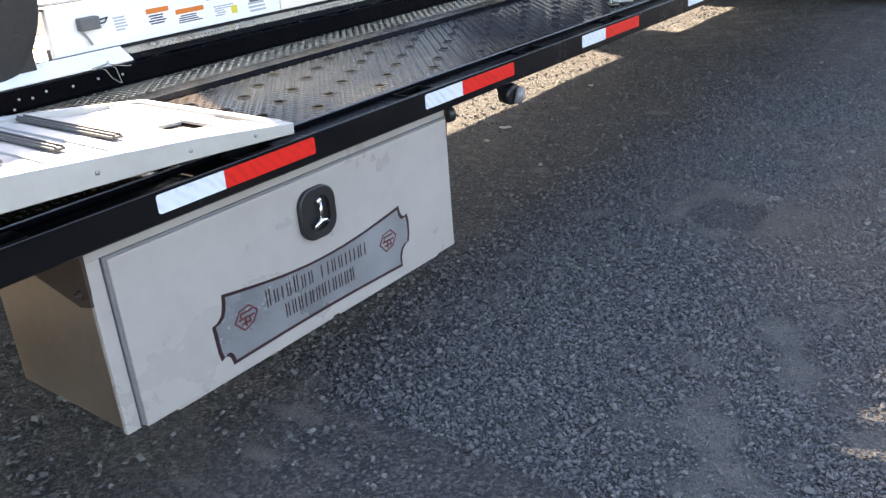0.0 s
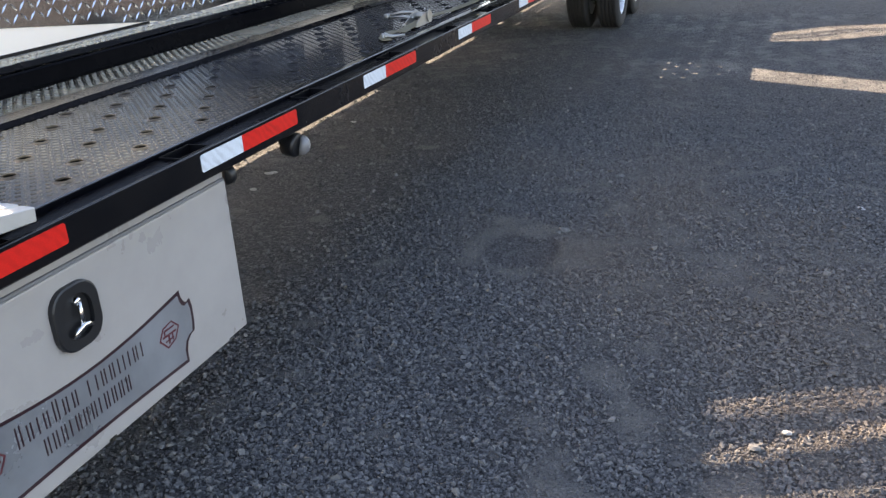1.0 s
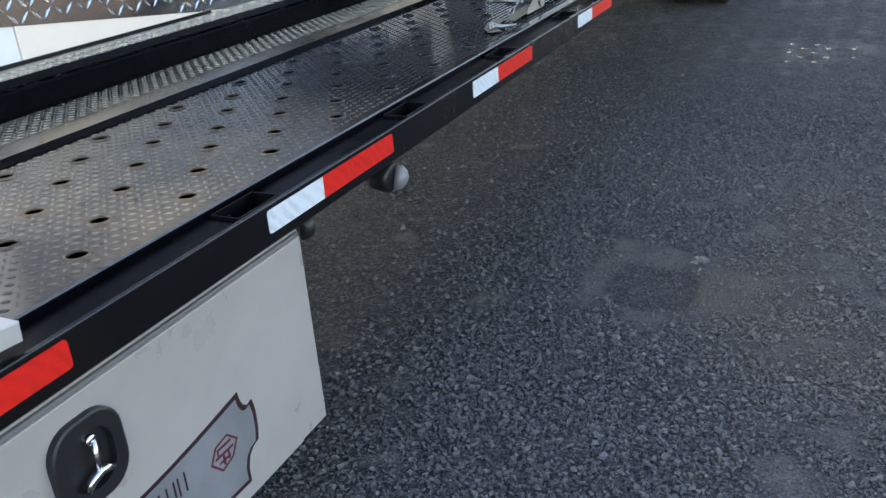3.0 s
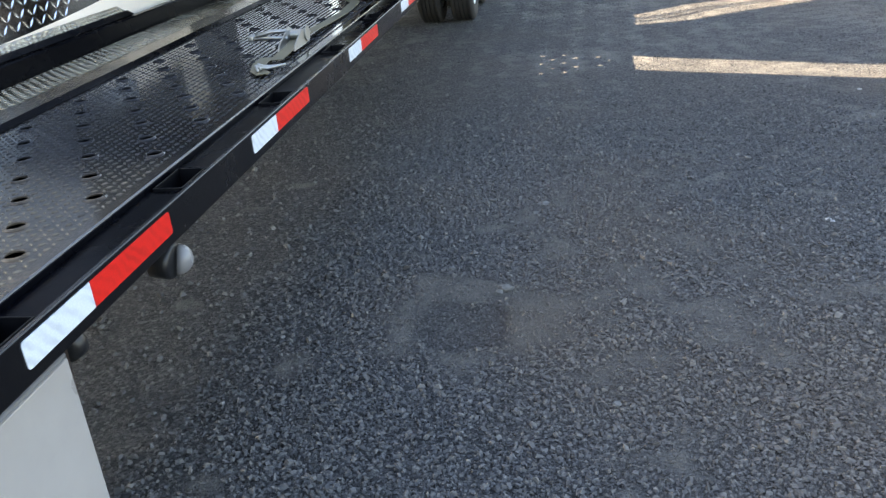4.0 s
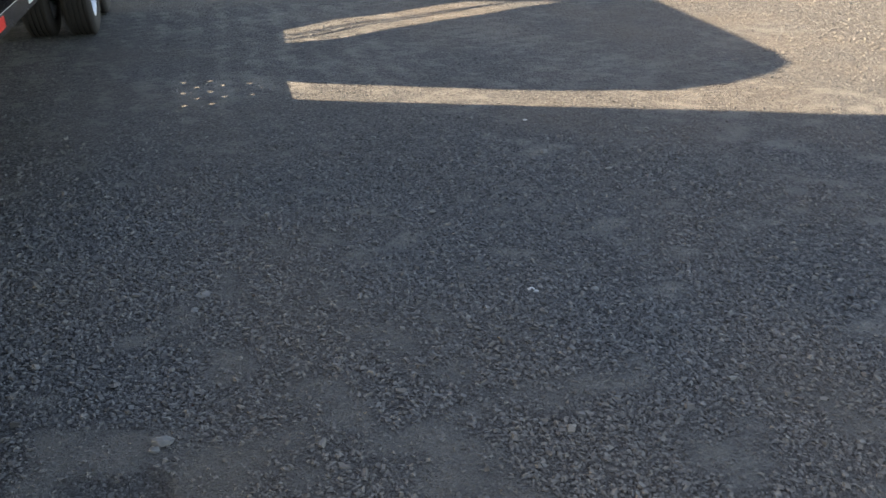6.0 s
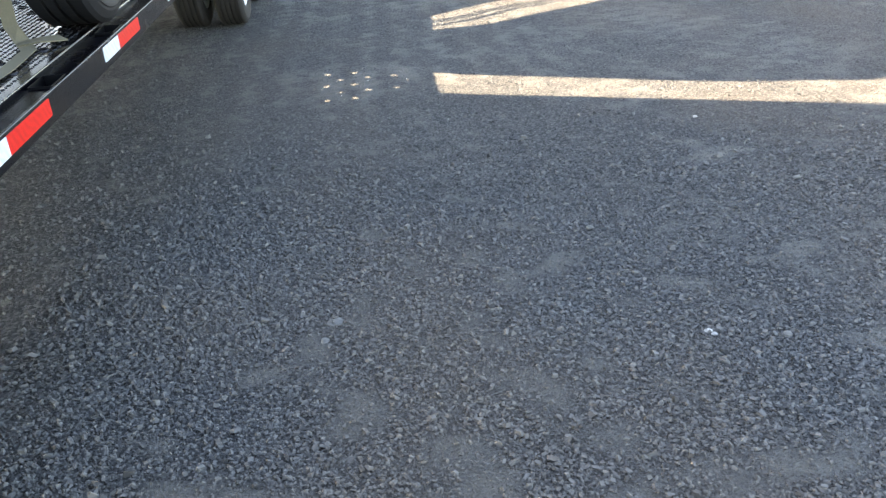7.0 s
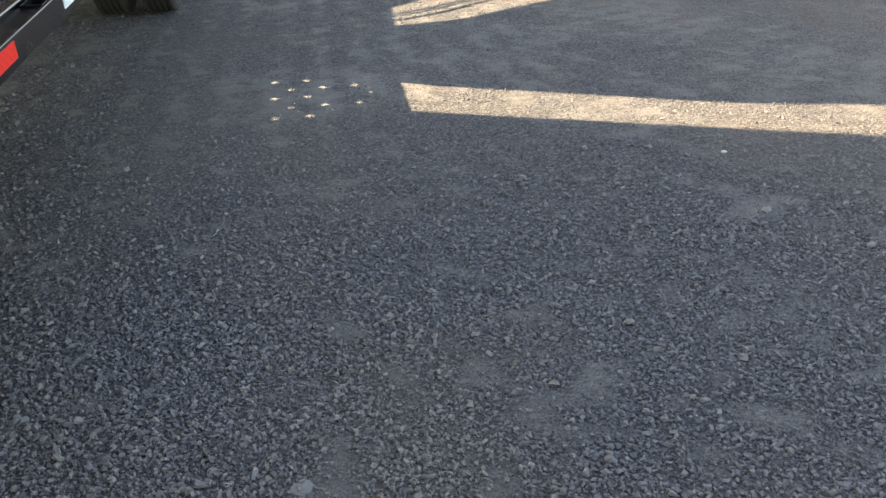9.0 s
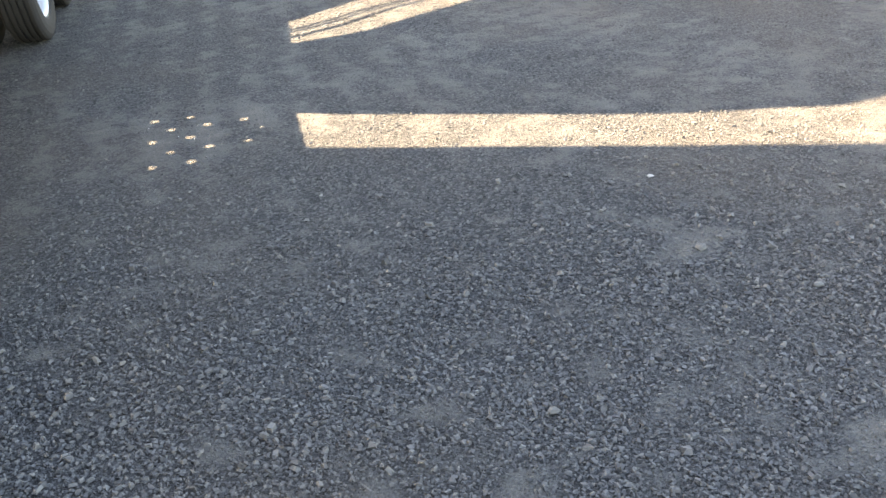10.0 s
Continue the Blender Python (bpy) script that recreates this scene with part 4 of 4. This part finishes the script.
# Unseen slats added to dim and streak the sun patch on the yard.
STREAKS = ((0.80, 0.20, 0.038, 9.0), (0.615, 0.0, 0.022, 9.0), (0.33, 0.0, 0.018, 9.0), (1.085, 0.0, 0.045, 1.76))     # offset, drift with height, half width, top of each band of thin slats
for n in range(46):
    o, runs = 0.0255 * n, []
    wide = 0.0140 if 0.98 < o else 0.0195
    for step in range(82):
        z = 1.57 + 0.02 * step
        thin = any(abs(o - at - drift * (z - 1.615)) < half and z < top for at, drift, half, top in STREAKS) or o + (z - 1.57) * 1.116 > 2.22
        w = 0.0075 if thin else wide
        if runs and runs[-1][2] == w:
            runs[-1][1] = z + 0.02
        else:
            runs.append([z, z + 0.02, w])
    bm = bmesh.new()
    for z0, z1, w in runs:
        y0, y1 = 1.00 + o + (z0 - 1.57) * 1.116, 1.00 + o + (z1 - 1.57) * 1.116
        prism(bm, [(y0, z0), (y0 + w, z0), (y1 + w, z1), (y1, z1)], "x", PX - 0.026, PX - 0.014)
    part("window_slat", bm, M_PANEL, carried)
# Unseen end walls and roof, set to shade the deck and yard.
part("rear_wall", cut(-1.93, PX - 0.006, 0.957, 0.987, 0.95, 4.7), M_PANEL, carried)
part("front_wall", cut(-1.93, PX - 0.036, 6.385, 6.49, 1.62, 4.7), M_PANEL, carried)
part("roof", cut(-1.93, PX + 0.0, 0.955, 6.49, 4.7, 4.74), M_PANEL, carried)
part("floor_pan", cut(-1.93, -1.075, 0.99, 6.2, 0.93, 0.99), M_BLACK_DULL, carried)
part("fender", prism(bmesh.new(), [(3.42, 1.40), (3.52, 1.56), (3.66, 1.64), (4.10, 1.64), (4.24, 1.56), (4.34, 1.40), (4.36, 1.41), (4.26, 1.58), (4.11, 1.665), (3.65, 1.665), (3.50, 1.58), (3.40, 1.41)], "x", PX, -0.02), M_BLACK_DULL, carried)
wheel(carried, -0.132, 3.88, FLOOR + 0.34 - 0.0105, 0.34, 0.20, 0.215, 0.03, (-0.36, 0.0, 0.36), M_TYRE_DARK)
# Sidewall ring, paler than the rest of the tyre.
lathe(bm := bmesh.new(), [(0.200, 0.098), (0.212, 0.1035), (0.270, 0.1035), (0.292, 0.1015), (0.296, 0.098)], along((1, 0, 0), (-0.132, 3.88, FLOOR + 0.34 - 0.0105)), 64)
part("sidewall", bm, M_SIDEWALL, carried.children[-1], "grey tyre sidewall ring, paler than the tread", smooth=True)
wheel(carried, -1.078, -0.127, FLOOR + 0.345, 0.345, 0.20, 0.20, 0.03)
part("axle_beam", cut(-1.05, -0.2, 3.84, 3.92, FLOOR + 0.28, FLOOR + 0.36), M_BLACK_DULL, carried)
part("spindle_bracket", cut(-1.06, -0.995, 0.10, 0.155, FLOOR, 1.02, bevel=0.004), M_BLACK_DULL, carried)

# ---- second load further ahead, unseen: walls cut to cast the yard's shadows ----
second = thing("loaded_vehicle_body", "tall unseen body ahead on the deck, outlined to cast shadows", "vehicle", (-1.2, 9.0, DECK + 0.01))
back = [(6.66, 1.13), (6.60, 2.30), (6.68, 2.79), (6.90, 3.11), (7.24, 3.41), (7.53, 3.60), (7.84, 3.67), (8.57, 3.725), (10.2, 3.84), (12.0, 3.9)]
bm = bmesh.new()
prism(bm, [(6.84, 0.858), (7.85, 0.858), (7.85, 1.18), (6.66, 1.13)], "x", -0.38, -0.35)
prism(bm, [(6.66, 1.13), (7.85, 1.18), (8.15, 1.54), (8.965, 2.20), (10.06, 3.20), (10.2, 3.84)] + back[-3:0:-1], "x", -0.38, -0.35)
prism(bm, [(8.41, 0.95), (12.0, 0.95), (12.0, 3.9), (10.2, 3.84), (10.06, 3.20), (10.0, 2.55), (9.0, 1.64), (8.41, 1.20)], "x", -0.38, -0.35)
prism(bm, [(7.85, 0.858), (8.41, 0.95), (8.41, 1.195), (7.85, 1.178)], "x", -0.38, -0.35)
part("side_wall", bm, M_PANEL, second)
# Bars added to stripe the sun that comes through the slit.
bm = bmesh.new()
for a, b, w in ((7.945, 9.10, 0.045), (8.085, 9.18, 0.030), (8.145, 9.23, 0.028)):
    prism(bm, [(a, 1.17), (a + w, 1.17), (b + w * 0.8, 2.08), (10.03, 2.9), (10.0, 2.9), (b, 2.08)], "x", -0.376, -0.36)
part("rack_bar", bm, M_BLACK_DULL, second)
# Dark so the deck mirrors no bright wall; the chassis box stops stray sun.
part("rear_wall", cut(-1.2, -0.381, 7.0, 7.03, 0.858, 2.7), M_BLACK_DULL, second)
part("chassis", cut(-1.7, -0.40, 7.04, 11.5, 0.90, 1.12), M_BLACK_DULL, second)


# ---- loading ramp lying on the deck ----
ramp = thing("loading_ramp", "bright aluminium loading ramp with rungs, lying on the deck", "ramp", (-0.3, -0.3, DECK))
TILT = Matrix.Translation((0, 0.236, DECK + 0.0035)) @ Matrix.Rotation(radians(-4.9), 4, "X")
for a, b in ((-0.052, -0.016), (-0.640, -0.604)):
    bm = bmesh.new()
    prism(bm, [(0.0, 0.0), (0.0, 0.027), (-0.28, 0.041), (-0.70, 0.050), (-1.75, 0.050), (-1.75, -0.022), (-0.70, -0.016), (-0.35, -0.004)], "x", a, b, 0.002)
    bmesh.ops.transform(bm, matrix=TILT, verts=bm.verts)
    part("side_channel", bm, M_RAMP, ramp)
part("end_plate", cut(-0.604, -0.052, -0.031, -0.002, 0.020, 0.031, bevel=0.003, m=TILT), M_RAMP, ramp)
for x0, x1, y0, y1, top in ((-0.604, -0.270, -0.059, -0.030, 0.0225), (-0.163, -0.052, -0.059, -0.030, 0.0225), (-0.604, -0.052, -0.119, -0.058, 0.0275),
                            (-0.604, -0.290, -0.201, -0.118, 0.0225), (-0.186, -0.052, -0.201, -0.118, 0.0225), (-0.604, -0.052, -0.262, -0.2015, 0.0225)):
    part("cross_plate", cut(x0, x1, y0, y1, top - 0.009, top, bevel=0.002, m=TILT), M_RAMP, ramp)
for i in range(9):
    y = -0.372 - 0.135 * i
    bm = bmesh.new()
    block(bm, -0.604, -0.19, y, y + 0.028, 0.034, 0.041, 0.002, TILT)
    for k in range(2):
        block(bm, -0.604, -0.19, y + 0.004 + 0.016 * k, y + 0.008 + 0.016 * k, 0.041, 0.046, 0, TILT)
    part("rung", bm, M_RUNG, ramp, "grey serrated rung")
    part("cross_plate", cut(-0.604, -0.052, y - 0.06, y - 0.02, 0.030, 0.036, bevel=0.002, m=TILT), M_RAMP, ramp)
for y in (-0.12, -0.30, -0.52, -0.75):
    part("bolt", lathe(bmesh.new(), [(0.005, 0), (0.005, 0.003), (0.003, 0.004)], TILT @ along((1, 0, 0), (-0.016, y, 0.018)), 6), M_ZINC, ramp)
# Added below the openings, also to stop sun leaking through the ramp.
part("floor_strip", cut(-0.604, -0.052, -0.274, -0.032, 0.0080, 0.0110, m=TILT), M_TAN, ramp, "tan dusty metal strip")
part("sheet", cut(-0.604, -0.052, -1.74, -0.275, 0.022, 0.030, m=TILT), M_RAMP, ramp, "bright flat ramp sheet")

# ---- ratchet strap on the deck ----
strap = thing("ratchet_strap", "khaki webbing ratchet strap with zinc ratchet, lying on the deck", "strap", (-0.17, 2.6, DECK))


def ribbon(bm, pts, width, thick, side=(1, 0, 0)):
    rows = []
    for i, p in enumerate(pts):
        p = Vector(p)
        d = (Vector(pts[min(i + 1, len(pts) - 1)]) - Vector(pts[max(i - 1, 0)])).normalized()
        s = Vector(side)
        s = (s - d * s.dot(d)).normalized()
        n = d.cross(s) * -1
        if n.z < 0:
            n = -n
        rows.append([bm.verts.new(p + s * a * width / 2 + n * b * thick) for a, b in ((-1, 0), (1, 0), (1, 1), (-1, 1))])
    for a, b in zip(rows, rows[1:]):
        for k in range(4):
            bm.faces.new((a[k], a[(k + 1) % 4], b[(k + 1) % 4], b[k]))
    bm.faces.new(rows[0][::-1])
    bm.faces.new(rows[-1])
    bmesh.ops.recalc_face_normals(bm, faces=bm.faces)
    return bm


Z = DECK + 0.006
part("webbing", ribbon(bmesh.new(), [(-0.175, 2.36, Z), (-0.165, 2.50, Z + 0.012), (-0.185, 2.66, Z + 0.016), (-0.175, 2.95, Z + 0.004), (-0.170, 3.25, Z), (-0.185, 3.48, Z), (-0.235, 3.58, Z + 0.006), (-0.265, 3.605, Z + 0.05), (-0.268, 3.62, 1.05), (-0.268, 3.64, 1.25), (-0.268, 3.70, 1.42), (-0.268, 3.9, 1.60)], 0.042, 0.0025), M_WEB, strap)
part("webbing", ribbon(bmesh.new(), [(-0.215, 2.40, Z), (-0.205, 2.30, Z + 0.003), (-0.185, 2.22, Z), (-0.15, 2.17, Z)], 0.042, 0.0025), M_WEB, strap)
part("webbing", ribbon(bmesh.new(), [(-0.23, 3.57, Z + 0.002), (-0.175, 3.56, Z + 0.010), (-0.125, 3.60, Z + 0.004)], 0.07, 0.004, (0, 1, 0)), M_WEB, strap)
bm = bmesh.new()
for s in (-0.026, 0.026):
    prism(bm, [(2.46, Z + 0.004), (2.62, Z + 0.004), (2.66, Z + 0.030), (2.62, Z + 0.052), (2.56, Z + 0.050), (2.48, Z + 0.022)], "x", -0.172 + s - 0.0018, -0.172 + s + 0.0018)
lathe(bm, [(0.016, -0.03), (0.016, 0.03)], along((1, 0, 0), (-0.172, 2.61, Z + 0.032)), 16)
for s in (-0.031, 0.031):
    lathe(bm, [(0.026, -0.0015), (0.026, 0.0015)], along((1, 0, 0), (-0.172 + s, 2.61, Z + 0.032)), 18)
part("ratchet", bm, M_ZINC, strap, "zinc plated ratchet body")
bm = bmesh.new()
tube(bm, [(-0.20, 2.60, Z + 0.045), (-0.25, 2.58, Z + 0.050), (-0.305, 2.555, Z + 0.040)], 0.007, 8)
tube(bm, [(-0.19, 2.55, Z + 0.030), (-0.24, 2.545, Z + 0.036), (-0.300, 2.54, Z + 0.034)], 0.006, 8)
block(bm, -0.318, -0.298, 2.53, 2.565, Z + 0.028, Z + 0.048, 0.004)
part("handle", bm, M_ZINC, strap, smooth=True)
bm = bmesh.new()
for o in (0, 0.022):
    tube(bm, [(-0.115 + o * 0.3, 2.25 + o * 0.2, Z + 0.008), (-0.150, 2.215 + o, Z + 0.008), (-0.168, 2.205 + o, Z + 0.012), (-0.175, 2.185 + o, Z + 0.022), (-0.165, 2.170 + o, Z + 0.008)], 0.0042, 8)
part("hook", bm, M_ZINC, strap, "bright wire hook", smooth=True)

wire = thing("tie_wire", "thin bare tie wire looped over the black frame rail", "wire", (-0.95, 0.35, 0.92))
pts = []
for i in range(30):
    a = i / 29
    pts.append((-0.938 + 0.035 * math.sin(a * 9) - 0.02, 0.30 + 0.10 * a + 0.03 * math.sin(a * 14), 0.926 + 0.012 * math.sin(a * 11) - 0.0 * a))
part("strand", tube(bmesh.new(), pts, 0.0016, 5), M_WIRE, wire)
part("strand", tube(bmesh.new(), [(-0.96, 0.32, 0.925), (-0.937, 0.335, 0.918), (-0.934, 0.35, 0.89), (-0.935, 0.375, 0.870)], 0.0016, 5), M_WIRE, wire)
part("strand", tube(bmesh.new(), [(-0.96, 0.36, 0.925), (-0.937, 0.37, 0.918), (-0.934, 0.375, 0.89), (-0.935, 0.38, 0.868)], 0.0016, 5), M_WIRE, wire)


# ---- gravel: loose stones ----
def stone_field(count, x0, x1, y0, y1, median, spread, seed, largest=0.011, fade=(0, 0, 0, 0), bare=0.28):
    """Loose crushed stones; fade: how many metres they thin out over at the four sides; bare: how many lie on the dust."""
    rng = np.random.default_rng(seed)
    x, y = rng.uniform(x0, x1, count * 3), rng.uniform(y0, y1, count * 3)
    dust = dust_at(x, y)
    chance = np.clip(1.15 - 0.95 * dust, bare, 1.0)
    for gap, width in zip((x - x0, x1 - x, y - y0, y1 - y), fade):
        if width:
            chance = chance * np.clip(gap / width, 0, 1)
    ok = rng.uniform(0, 1, len(x)) < chance
    x, y, dust = x[ok][:count], y[ok][:count], dust[ok][:count]
    n = len(x)
    size = np.clip(median * np.exp(spread * rng.standard_normal(n)), median * 0.5, largest) * (1 - 0.25 * np.minimum(dust, 1)) * (1 - 0.42 * pothole_at(x, y))
    cube = np.array([(-1, -1, -1), (1, -1, -1), (1, 1, -1), (-1, 1, -1), (-1, -1, 1), (1, -1, 1), (1, 1, 1), (-1, 1, 1)], float)
    v = cube[None] * rng.uniform(0.45, 1.05, (n, 8, 3))
    v[:, 4:, :2] *= rng.uniform(0.50, 0.95, (n, 1, 2))
    v *= np.stack([rng.uniform(0.9, 1.5, n), rng.uniform(0.6, 1.0, n), rng.uniform(0.45, 0.85, n)], 1)[:, None]
    tx, ty, tz = rng.normal(0, 0.33, n), rng.normal(0, 0.33, n), rng.uniform(0, 2 * math.pi, n)
    for a, i, j in ((tx, 1, 2), (ty, 0, 2), (tz, 0, 1)):
        c, s = np.cos(a)[:, None], np.sin(a)[:, None]
        p, q = v[..., i].copy(), v[..., j].copy()
        v[..., i], v[..., j] = c * p - s * q, s * p + c * q
    v *= size[:, None, None]
    v[..., 0] += x[:, None]
    v[..., 1] += y[:, None]
    v[..., 2] += (size * rng.uniform(0.10, 0.80, n) + level_at(x, y))[:, None]
    face = np.array([(4, 5, 6, 7), (0, 1, 5, 4), (1, 2, 6, 5), (2, 3, 7, 6), (3, 0, 4, 7)])
    quads = (face[None] + 8 * np.arange(n)[:, None, None]).reshape(-1, 4)
    field = store(raw("gravel", v.reshape(-1, 3), quads, M_STONE), earth=np.repeat(earth_at(x, y), 8))
    return tagged(field, "loose grey crushed stone strewn over the yard", "gravel", kind="stuff")


stone_field(150000, -0.45, 2.75, 0.35, 4.9, 0.0037, 0.40, 3, largest=0.0095, fade=(0.4, 0.5, 0, 1.2))
stone_field(11000, -0.6, 3.6, 0.0, 5.4, 0.0068, 0.28, 6, largest=0.0135, fade=(0.5, 0.8, 0, 1.4), bare=0.04)
stone_field(17000, 0.0, 2.6, 0.4, 4.4, 0.0027, 0.35, 14, largest=0.006, fade=(0.2, 0.3, 0, 0.8), bare=0.85)
stone_field(52000, -1.2, 5.4, 3.7, 9.2, 0.0034, 0.40, 4, largest=0.0085, fade=(0.8, 1.2, 1.2, 0.6))
stone_field(26000, 2.1, 5.2, 0.6, 4.8, 0.0044, 0.38, 7, largest=0.010, fade=(0.6, 0.5, 0, 0.8), bare=0.5)
stone_field(12000, 4.2, 7.6, 4.2, 8.8, 0.0062, 0.34, 8, largest=0.012, fade=(1.2, 0, 0.5, 0))
stone_field(7500, -2.3, -0.3, -0.4, 8.0, 0.0066, 0.34, 5, largest=0.012)


def rock(place, size, seed, label, mat=M_STONE_SUNDOT):
    bm = bmesh.new()
    bmesh.ops.create_icosphere(bm, subdivisions=2, radius=1)
    rnd = random.Random(seed)
    off = Vector((rnd.random() * 9, rnd.random() * 9, rnd.random() * 9))
    for v in bm.verts:
        v.co *= 1 + 0.35 * noise.noise(v.co * 1.3 + off) + 0.1 * noise.noise(v.co * 4 + off)
        v.co = Vector((place[0] + v.co.x * size[0], place[1] + v.co.y * size[1], max(0.0, size[2] * 0.55 + v.co.z * size[2])))
    return tagged(part("stone", bm, mat), label, "stone", group="loose stones on the yard")


for p, s in (((0.470, 2.470), (0.028, 0.020, 0.012)), ((0.582, 3.262), (0.026, 0.024, 0.006)), ((0.45, 2.445), (0.014, 0.012, 0.008)), ((1.498, 3.748), (0.014, 0.010, 0.008)),
             ((2.206, 4.323), (0.018, 0.014, 0.012)), ((2.058, 1.621), (0.018, 0.012, 0.008)), ((2.409, 4.022), (0.016, 0.012, 0.009)), ((1.273, 1.095), (0.017, 0.012, 0.008)), ((1.862, 2.939), (0.015, 0.013, 0.011)), ((0.551, 3.16), (0.013, 0.020, 0.005)), ((0.812, 1.787), (0.012, 0.010, 0.007))):
    rock(p, s, int(p[0] * 1000), "weathered grey stone half sunk in the gravel", M_FIELDSTONE)
# The four chips at negative x stand in for dots of sunlight.
for p, s in (((1.655, 2.999), (0.013, 0.010, 0.008)), ((1.668, 2.985), (0.010, 0.008, 0.006)), ((2.298, 4.854), (0.013, 0.009, 0.007)), ((-1.26, 2.96), (0.028, 0.012, 0.007)),
             ((-1.24, 2.985), (0.022, 0.012, 0.007)), ((-1.28, 4.07), (0.02, 0.012, 0.007)), ((-1.20, 2.70), (0.02, 0.012, 0.007)), ((1.353, 1.187), (0.013, 0.009, 0.006)), ((1.412, 0.808), (0.018, 0.010, 0.007))):
    rock(p, s, int(p[1] * 1000), "pale chip on grey gravel, some placed as sun dots")
